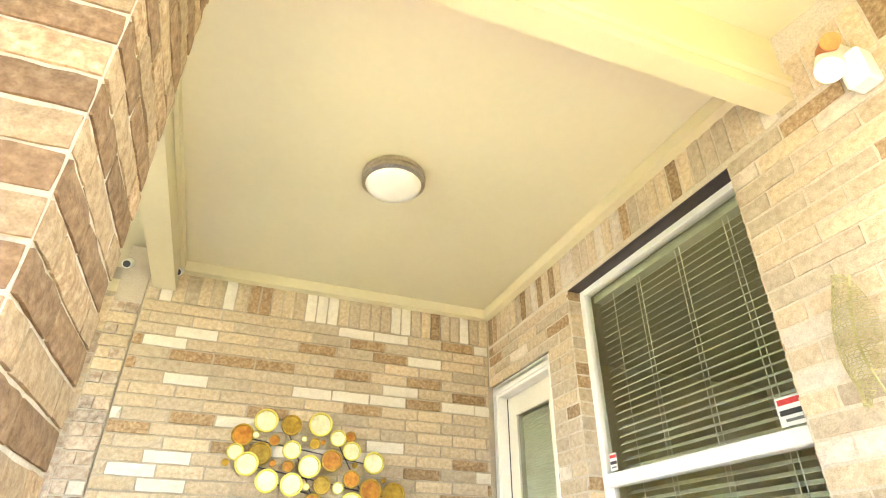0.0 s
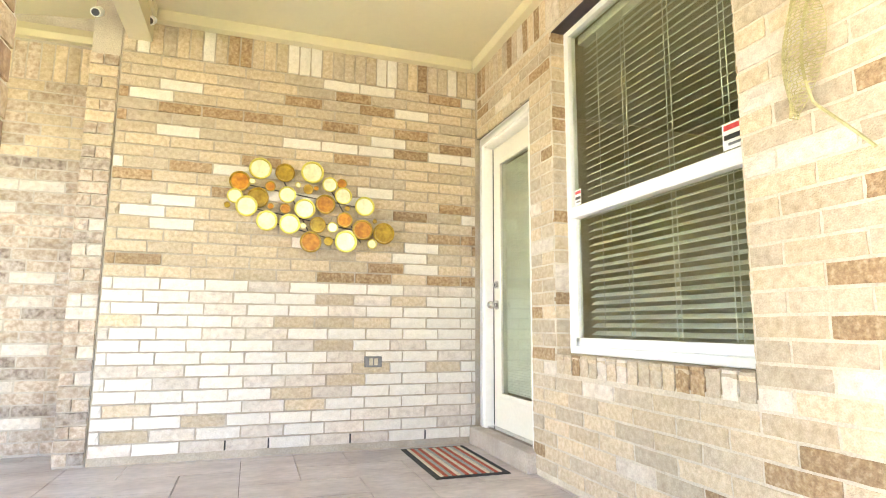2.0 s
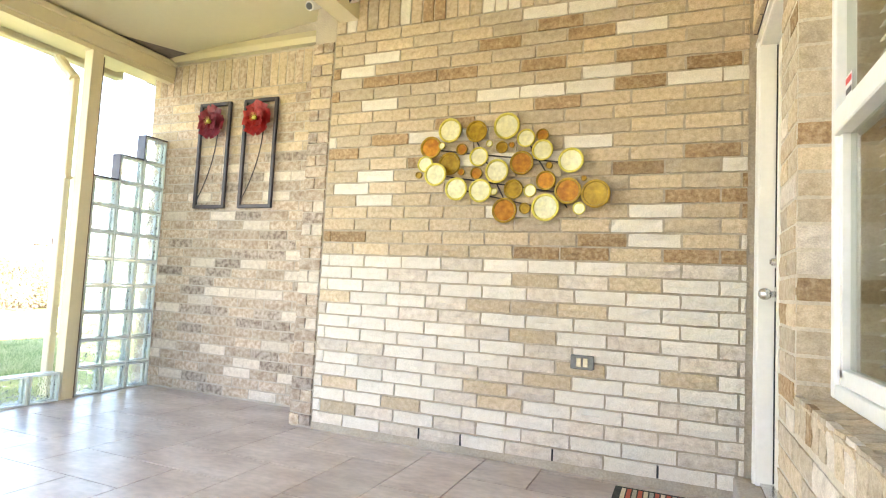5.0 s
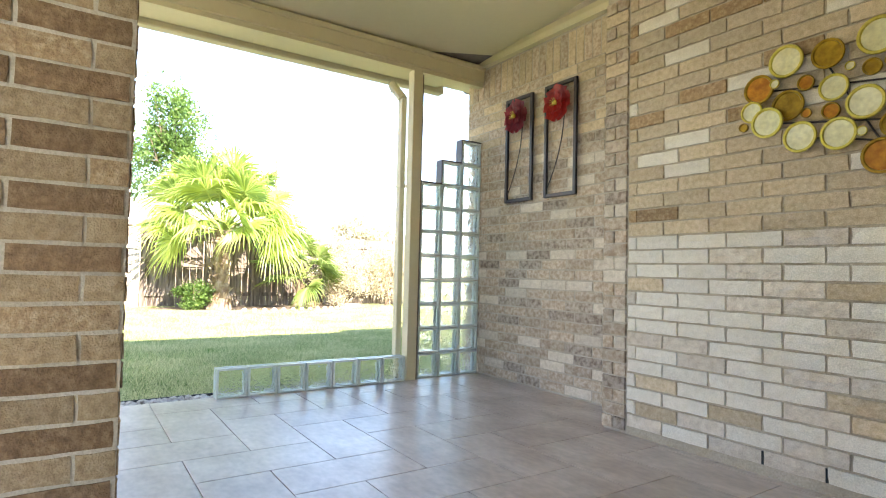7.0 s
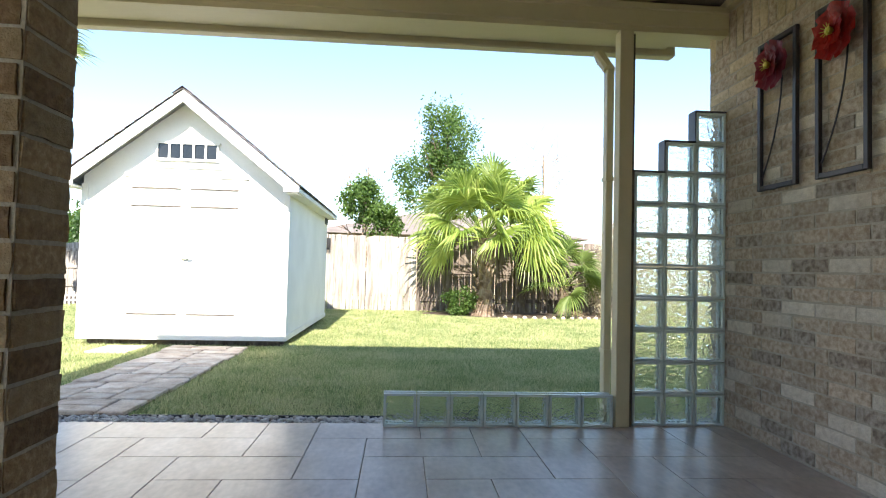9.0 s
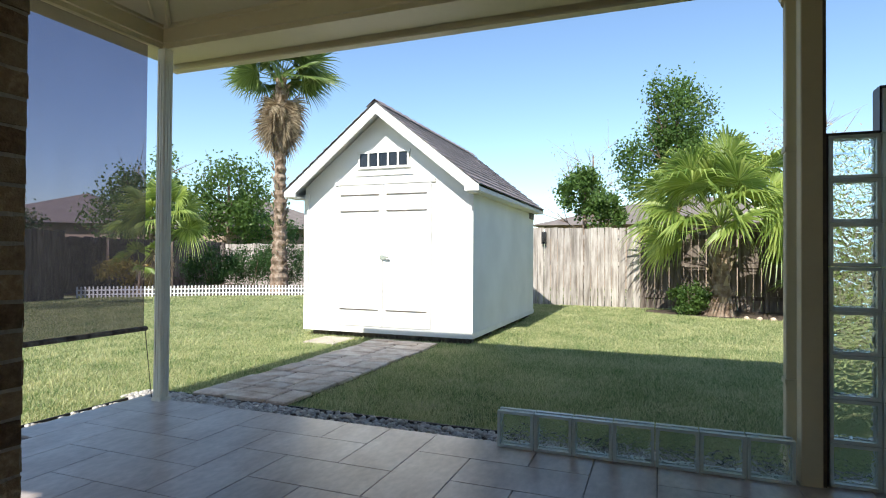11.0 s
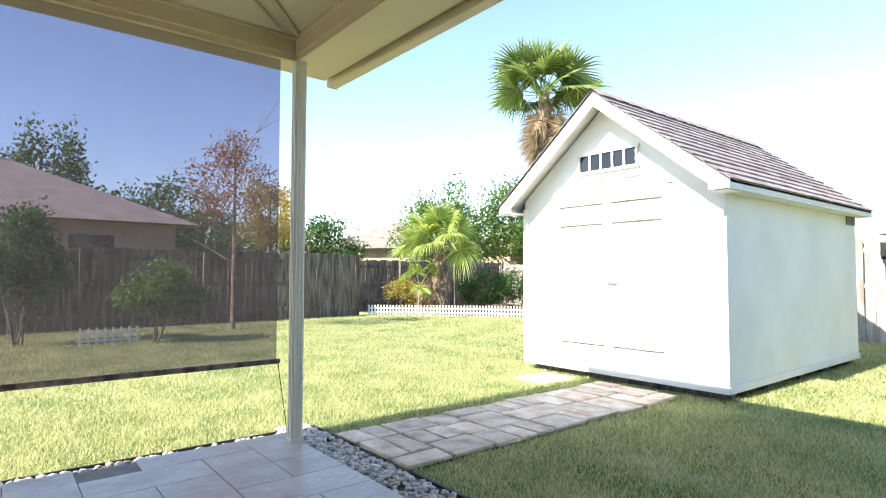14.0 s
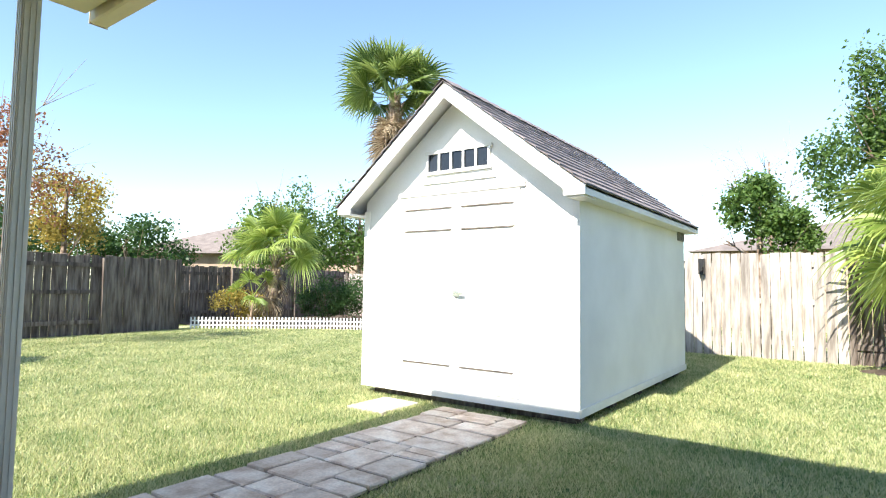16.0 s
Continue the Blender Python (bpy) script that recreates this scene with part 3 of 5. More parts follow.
for y in (0.6, 1.8, 3.0, 4.2):
    bx("bracket", (-2.45, -2.362, y, y + 0.02, 2.712, 2.722), cream, gutter)
bx("end_cap", (-2.462, -2.362, -0.356, -0.351, 2.60, 2.712), cream, gutter)

# ---- glass blocks ----
def block_mesh():
    w, h, t = 0.100, 0.100, 0.042
    bm = bmesh.new()
    box(bm, -t, t, -w, w, -h, h, bevel=0.006)
    body = to_mesh("glass_block", bm, block_glass)
    bm = bmesh.new()
    for a, b, c, d in ((-w - 0.001, -w + 0.014, -h - 0.001, h + 0.001), (w - 0.014, w + 0.001, -h - 0.001, h + 0.001), (-w + 0.014, w - 0.014, -h - 0.001, -h + 0.014), (-w + 0.014, w - 0.014, h - 0.014, h + 0.001)):
        for s in (-1, 1):
            box(bm, s * (t - 0.012) - 0.015, s * (t - 0.012) + 0.015, a, b, c, d)
    return body, to_mesh("rim", bm, block_rim)


BLOCK, RIM = block_mesh()


def blocks(owner, x, y, z):
    o = new("glass_block", BLOCK)
    o.location, o.parent = (x, y, z), owner
    new("rim", RIM).parent = o


low = thing("glass_block_curb", (0, 0, 0), "low row of wavy glass blocks along the patio edge", "glass block row")
for i in range(7):
    blocks(low, -1.945, 2.62 + 0.105 + i * 0.2085, 0.102)
col = thing("glass_block_screen", (0, 0, 0), "stepped wall of wavy glass blocks against the brick", "glass block wall")
for c in range(3):
    for r in range(8 + c):
        blocks(col, -1.99, 4.325 + c * 0.2085, 0.103 + r * 0.2065)
bm = bmesh.new()
for c in range(3):
    y = 4.22 + c * 0.2085
    zt = (8 + c) * 0.2065 + 0.003
    box(bm, -2.035, -1.945, y - 0.006 if c else y - 0.012, y + (0.2085 if c < 2 else 0.2085), zt, zt + 0.008)
    box(bm, -2.035, -1.945, y - 0.008, y - 0.001, zt - 0.2065 if c else 0, zt)
part("edge_strip", bm, metal_dark, col)

# ---- wall art ----
art = thing("wall_sculpture", (0, 0, 0), "metal wall sculpture of overlapping amber, olive and yellow discs", "wall art")
ax0, ax1, az0, az1 = 0.697, 1.80, 1.315, 1.935
# discs: place along and up, radius, finish, step off the wall
DISCS = [(0.885, 1.864, 0.074, "y", 3), (1.045, 1.853, 0.065, "o", 2), (1.226, 1.873, 0.078, "y", 2), (0.760, 1.771, 0.068, "a", 2), (0.838, 1.774, 0.021, "y", 3), (0.954, 1.755, 0.035, "a", 1), (0.735, 1.667, 0.050, "y", 3), (0.690, 1.606, 0.021, "o", 2), (0.879, 1.672, 0.070, "o", 1), (0.810, 1.601, 0.070, "y", 4), (0.961, 1.617, 0.021, "a", 2), (1.056, 1.606, 0.036, "a", 2), (1.066, 1.703, 0.058, "y", 2), (1.132, 1.772, 0.019, "y", 3), (1.183, 1.612, 0.070, "y", 3), (1.203, 1.751, 0.035, "o", 2), (1.256, 1.766, 0.017, "a", 1), (1.345, 1.793, 0.053, "y", 3), (1.431, 1.813, 0.036, "a", 1), (1.321, 1.657, 0.069, "a", 2), (1.440, 1.721, 0.060, "y", 3), (1.474, 1.640, 0.019, "o", 1), (1.594, 1.661, 0.070, "y", 2), (1.458, 1.557, 0.055, "a", 1), (1.583, 1.494, 0.073, "a", 2), (1.731, 1.474, 0.077, "o", 3), (1.667, 1.560, 0.016, "o", 2), (1.648, 1.395, 0.034, "y", 3), (1.466, 1.403, 0.077, "y", 3), (1.375, 1.499, 0.037, "y", 2), (1.275, 1.512, 0.056, "o", 1), (1.232, 1.390, 0.073, "a", 2), (1.349, 1.400, 0.032, "o", 2), (0.941, 1.515, 0.069, "y", 3), (1.088, 1.502, 0.069, "y", 3), (1.176, 1.493, 0.020, "y", 4)]
for cx, cz, r, kd, lv in DISCS:
    y = A_Y - 0.016 - lv * 0.014
    bm = bmesh.new()
    n = 32
    prof = [(0.0, 0.004), (r * 0.80, 0.003), (r * 0.84, -0.004), (r * 0.97, -0.004), (r, 0.002), (r * 0.96, 0.010)]
    rings = []
    for pr, py_ in prof:
        rings.append([bm.verts.new((cx, y + py_, cz))] if pr == 0 else [bm.verts.new((cx + pr * math.cos(6.2832 * k / n), y + py_, cz + pr * math.sin(6.2832 * k / n))) for k in range(n)])
    for k in range(n):
        bm.faces.new((rings[0][0], rings[1][k], rings[1][(k + 1) % n]))
        for a, b in zip(rings[1:], rings[2:]):
            bm.faces.new((a[k], b[k], b[(k + 1) % n], a[(k + 1) % n])).material_index = 1 if a is not rings[4] else 0
    part("disc", bm, [{"a": disc_amber, "o": disc_olive, "y": disc_yellow}[kd], {"a": disc_olive, "o": disc_olive, "y": gold_mat}[kd]], art)
bm = bmesh.new()
for (a, b), (c, d) in (((0.05, 0.75), (0.85, 0.55)), ((0.05, 0.5), (0.9, 0.25)), ((0.2, 0.35), (0.75, 0.12)), ((0.3, 0.85), (0.5, 0.15)), ((0.6, 0.75), (0.8, 0.15))):
    cyl(bm, (ax0 + a * 1.1, A_Y - 0.014, az0 + b * 0.6), (ax0 + c * 1.1, A_Y - 0.014, az0 + d * 0.6), 0.004, n=6)
part("wire_frame", bm, metal_dark, art)

def flower(x0, x1, z0, z1, petal, seed):
    f = thing("flower_panel", (0, 0, 0), ("red" if petal is red_petal else "dark crimson") + " metal flower in a tall dark metal frame", "wall art", "flower panels on the brick")
    y = B_Y - 0.03
    bm = bmesh.new()
    w = 0.028
    for b in ((x0, x0 + w, z0, z1), (x1 - w, x1, z0, z1), (x0 + w, x1 - w, z0, z0 + w), (x0 + w, x1 - w, z1 - w, z1)):
        box(bm, b[0], b[1], y - 0.012, y + 0.012, b[2], b[3], bevel=0.003)
    part("frame", bm, metal_dark, f)
    cx, cz = (x0 + x1) / 2 - 0.005, z1 - 0.17
    bm = bmesh.new()
    pts = [Vector((cx + 0.02, y, cz))] + [Vector((cx + 0.045 * math.cos(1.2 * k / 8) - 0.16 * (k / 8) ** 2.2, y, cz - (cz - z0 - 0.05) * k / 8)) for k in range(1, 9)]
    for a, b in zip(pts, pts[1:]):
        cyl(bm, a, b, 0.0045, n=6)
    part("stem", bm, metal_dark, f)
    rnd = random.Random(seed)
    for ring, (n, r, off) in enumerate(((6, 0.135, 0.02), (5, 0.085, 0.045))):
        for k in range(n):
            a = 6.2832 * k / n + ring * 0.5 + rnd.uniform(-0.1, 0.1)
            bm = bmesh.new()
            rows = []
            for i in range(6):
                s = i / 5
                hw = r * 0.62 * math.sin(min(1, s * 1.15 + 0.12) * 2.4)
                rows.append([bm.verts.new((cx + math.cos(a) * s * r - math.sin(a) * hw * j * (1 + 0.06 * math.sin(j * 9 + i)), y - off - 0.018 * s * s - 0.012 * j * j + 0.004 * math.sin(5 * j + k) * s, cz + math.sin(a) * s * r + math.cos(a) * hw * j)) for j in (-1, -0.6, -0.2, 0.2, 0.6, 1)])
            for p, q in zip(rows, rows[1:]):
                for j in range(5):
                    bm.faces.new((p[j], p[j + 1], q[j + 1], q[j]))
            bmesh.ops.solidify(bm, geom=bm.faces[:], thickness=0.0015)
            part("petal", bm, petal, f)
    bm = bmesh.new()
    bmesh.ops.create_uvsphere(bm, u_segments=12, v_segments=8, radius=0.02, matrix=Matrix.Translation((cx, y - 0.062, cz)))
    for k in range(10):
        a = k * 0.628
        cyl(bm, (cx, y - 0.065, cz), (cx + 0.035 * math.cos(a), y - 0.085, cz + 0.035 * math.sin(a)), 0.0018, n=4)
    part("flower_centre", bm, gold_mat, f)


flower(-1.565, -1.235, 1.485, 2.36, purple_petal, 1)
flower(-1.097, -0.765, 1.485, 2.36, red_petal, 2)

# leaf of pierced metal beside the window
leaf = thing("metal_leaf", (0, 0, 0), "long pierced pale-gold metal leaf with a curling stem on the brick", "wall art")
v, f = [], []
LN = 38
for i in range(LN + 1):
    s = i / LN
    z = 1.873 - 0.41 * s
    hw = 0.072 * math.sin(min(1, s * 1.02 + 0.03) * math.pi) ** 0.8 + 0.002
    cy = 1.70 + 0.05 * s - 0.012 * math.sin(s * 3.1)
    for j in range(9):
        u = -1 + (j + 0.38 * math.sin(i * 2.1 + j * 1.7) * (0 < j < 8)) / 4
        v.append((W_X - 0.03 - 0.035 * (1 - u * u), cy + u * hw, z))
for i in range(LN):
    for j in range(8):
        a = i * 9 + j
        f.append((a, a + 1, a + 10, a + 9))
lo = raw("blade", v, f, leaf_metal, leaf)
md = lo.modifiers.new("pierce", "WIREFRAME")
md.thickness, md.use_even_offset = 0.0048, False
bm = bmesh.new()
pts = [Vector((W_X - 0.045, 1.66 + 0.05 * math.sin(k / 16 * 2.6) - (0.10 * (k - 16) / 8 if k > 16 else 0), 1.86 - 0.55 * k / 24)) for k in range(25)]
for a, b in zip(pts, pts[1:]):
    cyl(bm, a, b, 0.005, n=6)
part("stem", bm, leaf_metal, leaf)

# outlet, cameras, flood light
outlet = thing("outlet_cover", (0, 0, 0), "grey weatherproof outlet cover set in the pale brick", "outlet")
bm = bmesh.new()
box(bm, 1.625, 1.745, A_Y - 0.022, A_Y + 0.01, 0.548, 0.622, bevel=0.004)
part("plate", bm, grey_plastic, outlet)
bm = bmesh.new()
for a in (1.655, 1.69):
    box(bm, a, a + 0.026, A_Y - 0.027, A_Y - 0.021, 0.562, 0.608, bevel=0.002)
part("flap", bm, nickel, outlet)
for x in (0.7585, 1.0202, 1.5434, 2.0666):
    weep = thing("weep_hole", (0, 0, 0), "weep joint in the lowest brick course, its shaded opening drawn as a black strip", "weep hole", "weep holes of the brick wall")
    # solid black strip in place of the shade inside an open joint
    bx("slot", (x - 0.005, x + 0.005, A_Y - 0.004, A_Y + 0.009, 0.053, 0.112), black_plastic, weep)
for x, tilt in ((-0.13, -1), (0.17, 1)):
    c = thing("security_camera", (0, 0, 0), "small white security camera with a dark lens under the beam", "camera", "security cameras")
    bm = bmesh.new()
    cyl(bm, (x, A_Y - 0.05, 2.79), (x, A_Y - 0.13, 2.74), 0.03, n=14)
    cyl(bm, (x, A_Y - 0.01, 2.80), (x, A_Y - 0.05, 2.79), 0.012, n=8)
    part("body", bm, white_plastic, c)
    bm = bmesh.new()
    cyl(bm, (x, A_Y - 0.13, 2.74), (x, A_Y - 0.136, 2.736), 0.022, n=14)
    part("lens", bm, black_plastic, c)
fl = thing("flood_light", (0, 0, 0), "white twin security light with an orange band high on the brick", "lamp")
bm = bmesh.new()
cyl(bm, (W_X, 1.44, 2.62), (W_X - 0.05, 1.44, 2.62), 0.05, n=18)
cyl(bm, (W_X - 0.05, 1.44, 2.60), (W_X - 0.13, 1.42, 2.50), 0.05, 0.045, n=18)
box(bm, W_X - 0.09, W_X - 0.01, 1.34, 1.42, 2.42, 2.56, bevel=0.01)
part("housing", bm, white_plastic, fl)
bm = bmesh.new()
cyl(bm, (W_X - 0.06, 1.44, 2.64), (W_X - 0.13, 1.38, 2.60), 0.032, n=18)
part("band", bm, orange_plastic, fl)

# ceiling light
cl = thing("ceiling_light", (0, 0, 0), "round flush ceiling light with a frosted bowl and brushed nickel ring", "ceiling light")
cx, cy = 1.24, 2.945
def lathe(bm, prof, c, n=40):
    rings = [[bm.verts.new((c[0] + r * math.cos(6.2832 * k / n), c[1] + r * math.sin(6.2832 * k / n), z)) for k in range(n)] for r, z in prof]
    for a, b in zip(rings, rings[1:]):
        for k in range(n):
            bm.faces.new((a[k], a[(k + 1) % n], b[(k + 1) % n], b[k]))
    bm.faces.new(rings[-1])
bm = bmesh.new()
lathe(bm, [(0.15, 2.869), (0.165, 2.85), (0.168, 2.83), (0.158, 2.826), (0.158, 2.818), (0.165, 2.815), (0.165, 2.798), (0.148, 2.79), (0.13, 2.79)], (cx, cy))
part("ring", bm, nickel, cl, smooth=False)
bm = bmesh.new()
lathe(bm, [(0.146, 2.789), (0.14, 2.775), (0.12, 2.76), (0.08, 2.748), (0.03, 2.743)], (cx, cy))
part("bowl", bm, lamp_glass, cl, smooth=True)

# striped mat
dm = thing("door_mat", (0, 0, 0), "striped rust, cream and grey door mat with a dark border", "mat")
mx0, mx1, my0, my1 = 1.875, 2.325, 3.58, 4.36
bx("backing", (mx0, mx1, my0, my1, 0.0005, 0.006), mat_black, dm, bevel=0.002)
cols = [mat_cream, mat_red, mat_grey, mat_red, mat_cream, mat_grey, mat_red]
n = 15
for i in range(n):
    a = mx0 + 0.035 + i * (mx1 - mx0 - 0.07) / n
    bx("stripe", (a, a + (mx1 - mx0 - 0.07) / n - 0.007, my0 + 0.035, my1 - 0.035, 0.006, 0.011), cols[i % 7], dm)

# shade cloth
sc = thing("shade_screen", (0, 0, 0), "brown see-through roll-down shade cloth hanging from the beam", "shade")
bm = bmesh.new()
rows = []
for i in range(25):
    x = -1.83 + i * (2.7 / 24)
    rows.append([bm.verts.new((x, 0.02 + 0.006 * math.sin(i * 1.1) * (1 - j / 8), 0.545 + (2.62 - 0.545) * j / 8)) for j in range(9)])
for a, b in zip(rows, rows[1:]):
    for j in range(8):
        bm.faces.new((a[j], b[j], b[j + 1], a[j + 1]))
part("cloth", bm, screen_mat, sc, smooth=True)
bm = bmesh.new()
cyl(bm, (-1.85, 0.02, 0.535), (0.88, 0.02, 0.535), 0.017, n=12)
part("bottom_bar", bm, fence_dark, sc)
bm = bmesh.new()
cyl(bm, (-1.84, 0.02, 0.53), (-1.93, -0.01, 0.02), 0.003, n=5)
part("tie_cord", bm, black_plastic, sc)

# ---- shed ----
shed = thing("shed", (0, 0, 0), "white wooden garden shed with double doors and grey shingle roof", "shed")
SX0, SX1, SY0, SY1, SZ0, SZE = -9.22, -5.55, -1.19, 1.29, 0.045, 2.025
AP = 3.01
SM = (SY0 + SY1) / 2
bm = bmesh.new()
prof = [(SY0, SZ0), (SY1, SZ0), (SY1, SZE), (SM, AP), (SY0, SZE)]
fr = [bm.verts.new((SX1, y, z)) for y, z in prof]
bk = [bm.verts.new((SX0, y, z)) for y, z in prof]
bm.faces.new(fr)
bm.faces.new(bk)
for i in range(5):
    j = (i + 1) % 5
    bm.faces.new((fr[i], fr[j], bk[j], bk[i]))
part("wall", bm, shed_white, shed)
for k in range(5):
    x = SX0 + 0.15 + k * 0.82
    bx("skid", (x, x + 0.1, SY0 + 0.05, SY1 - 0.05, G, SZ0 - 0.002), fence_dark, shed)
bm = bmesh.new()
box(bm, SX1 + 0.001, SX1 + 0.02, SY0 - 0.01, SY1 + 0.01, SZ0 - 0.01, SZ0 + 0.07)
for a, b in ((SY0 - 0.012, SY0 + 0.06), (SY1 - 0.05, SY1 + 0.012)):
    box(bm, SX1 + 0.001, SX1 + 0.016, a, b, SZ0 + 0.072, SZE - 0.1)
box(bm, SX0, SX1, SY1 + 0.001, SY1 + 0.016, SZ0 - 0.01, SZ0 + 0.06)
part("base_trim", bm, shed_trim, shed)
# double doors; dark strips below the battens stand for thin shadow lines
DY0, DYM, DY1, DZ0, DZ1 = -0.655, 0.045, 0.735, 0.13, 2.02
for i, (a, b) in enumerate(((DY0, DYM - 0.004), (DYM + 0.004, DY1))):
    d = bx("door", (SX1 + 0.003, SX1 + 0.022, a, b, DZ0, DZ1), shed_white, shed)
    for z in (0.355, 1.68, 1.90):
        bx("batten", (SX1 + 0.022, SX1 + 0.034, a + 0.045, b - 0.05, z, z + 0.05), shed_white, d)
    for y in (a + 0.0, b - 0.045):
        bx("stile", (SX1 + 0.022, SX1 + 0.03, y + 0.002, y + 0.04, DZ0 + 0.01, DZ1 - 0.01), shed_white, d)
    for z in (0.35, 1.675, 1.895):
        bx("batten_gap", (SX1 + 0.0225, SX1 + 0.0345, a + 0.045, b - 0.065, z - 0.008, z - 0.0005), fence_dark, d)
bm = bmesh.new()
box(bm, SX1 + 0.001, SX1 + 0.026, DY0 - 0.05, DY1 + 0.05, DZ1 + 0.015, DZ1 + 0.06)
box(bm, SX1 + 0.001, SX1 + 0.02, -0.40, 0.47, 2.15, 2.19)
part("door_head_trim", bm, shed_trim, shed)
bm = bmesh.new()
cyl(bm, (SX1 + 0.03, 0.06, 1.05), (SX1 + 0.07, 0.06, 1.05), 0.012, n=10)
box(bm, SX1 + 0.06, SX1 + 0.075, 0.05, 0.15, 1.035, 1.06)
box(bm, SX1 + 0.024, SX1 + 0.04, 0.01, 0.09, 1.02, 1.08)
part("latch", bm, chrome, shed, "weathered metal door latch")
VY0, VY1, VZ0, VZ1 = -0.33, 0.40, 2.27, 2.45
bm = bmesh.new()
box(bm, SX1 + 0.001, SX1 + 0.03, VY0 - 0.03, VY1 + 0.03, VZ0 - 0.03, VZ0)
box(bm, SX1 + 0.001, SX1 + 0.03, VY0 - 0.03, VY1 + 0.03, VZ1, VZ1 + 0.03)
for k in range(6):
    y = VY0 + k * (VY1 - VY0) / 5
    box(bm, SX1 + 0.001, SX1 + 0.028, y - 0.012, y + 0.012, VZ0, VZ1)
vf = part("vent_frame", bm, shed_trim, shed)
for k in range(5):
    w = (VY1 - VY0) / 5
    bx("vent_pane", (SX1 + 0.004, SX1 + 0.012, VY0 + k * w + 0.012, VY0 + (k + 1) * w - 0.012, VZ0, VZ1), black_gloss, vf)
# roof boards, fascia, soffits
OV, RX1, RX0 = 0.165, SX1 + 0.28, SX0 - 0.10
slope = (AP - SZE) / (SM - SY0)
def roof_pt(y, lift=0.0):
    return AP + 0.03 - slope * abs(y - SM) + lift
bm = bmesh.new()
for s in (-1, 1):
    e = SM + s * (SM - SY0 + OV)
    pts = [(SM, roof_pt(SM)), (e, roof_pt(e)), (e, roof_pt(e, 0.025)), (SM, roof_pt(SM, 0.025))]
    a = [bm.verts.new((RX1 - 0.022, y, z)) for y, z in pts]
    b = [bm.verts.new((RX0, y, z)) for y, z in pts]
    for i in range(4):
        j = (i + 1) % 4
        bm.faces.new((a[i], a[j], b[j], b[i]))
    bm.faces.new(a)
    bm.faces.new(b)
part("roof_deck", bm, shed_trim, shed)
for s in (-1, 1):
    bm = bmesh.new()
    e = SM + s * (SM - SY0 + OV)
    k = SM + s * (SM - SY0 + 0.0)
    pts = [(SM, roof_pt(SM, 0.02)), (e, roof_pt(e, 0.02)), (e, roof_pt(e) - 0.055), (k - s * 0.02, roof_pt(e) - 0.055), (k - s * 0.02, roof_pt(k) - 0.13), (SM, roof_pt(SM) - 0.13)]
    a = [bm.verts.new((RX1, y, z)) for y, z in pts]
    b = [bm.verts.new((RX1 - 0.02, y, z)) for y, z in pts]
    for i in range(6):
        j = (i + 1) % 6
        bm.faces.new((a[i], a[j], b[j], b[i]))
    bm.faces.new(a)
    bm.faces.new(b)
    part("rake_board", bm, shed_trim, shed)
    bx("eave_board", (RX0, RX1 - 0.021, min(e, e - s * 0.02), max(e, e - s * 0.02), roof_pt(e) - 0.055, roof_pt(e) + 0.02), shed_trim, shed)
    bx("soffit", (RX0, RX1 - 0.021, min(e - s * 0.02, k), max(e - s * 0.02, k), roof_pt(e) - 0.055, roof_pt(e) - 0.042), shed_trim, shed)
    bx("eave_return", (SX1 + 0.001, RX1 - 0.021, min(e - s * 0.02, k), max(e - s * 0.02, k), roof_pt(e) - 0.07, roof_pt(e) - 0.056), shed_trim, shed)
bm = bmesh.new()
box(bm, SX0 + 0.06, SX0 + 0.36, SY1 + 0.002, SY1 + 0.02, 1.76, 1.92)
for k in range(5):
    box(bm, SX0 + 0.08 + 0.055 * k, SX0 + 0.11 + 0.055 * k, SY1 + 0.02, SY1 + 0.028, 1.77, 1.91)
part("side_vent", bm, grey_plastic, shed)
# shingle courses
for s in (-1, 1):
    e = SM + s * (SM - SY0 + OV + 0.015)
    nrow = 13
    for r in range(nrow):
        ya, yb = e + (SM - e) * r / nrow, e + (SM - e) * (r + 1.12) / nrow
        yb = SM if (yb - SM) * s < 0 else yb
        bm = bmesh.new()
        rnd = random.Random(r * 7 + s)
        x = RX0 - 0.02
        while x < RX1 + 0.02:
            w = rnd.uniform(0.16, 0.34)
            x2 = min(x + w, RX1 + 0.025)
            t = rnd.uniform(0.010, 0.016)
            za, zb = roof_pt(ya, 0.034), roof_pt(yb, 0.026)
            q = [(x + 0.002, ya, za), (x2 - 0.002, ya, za), (x2 - 0.002, yb, zb), (x + 0.002, yb, zb)]
            lo = [bm.verts.new(p) for p in q]
            hi = [bm.verts.new((p[0], p[1], p[2] + (t if i < 2 else 0.003))) for i, p in enumerate(q)]
            bm.faces.new(hi)
            for i in range(4):
                bm.faces.new((lo[i], lo[(i + 1) % 4], hi[(i + 1) % 4], hi[i]))
            x = x2
        part("shingle_course", bm, shingle_mat, shed)
bm = bmesh.new()
for k in range(16):
    x = RX0 + k * (RX1 - RX0) / 16
    for s in (-1, 1):
        v = [bm.verts.new(p) for p in ((x, SM, AP + 0.10), (x + 0.29, SM, AP + 0.085), (x + 0.29, SM + s * 0.12, AP + 0.085 - 0.12 * slope), (x, SM + s * 0.12, AP + 0.095 - 0.12 * slope))]
        bm.faces.new(v)
tagged(part("ridge_cap", bm, shingle_mat, shed), kind="stuff")
slabb = bx("stepping_slab", (-5.42, -4.87, -0.75, -0.30, G - 0.02, G + 0.03), concrete, None, bevel=0.01)
tagged(slabb, "pale concrete slab set in the grass before the shed", "slab")

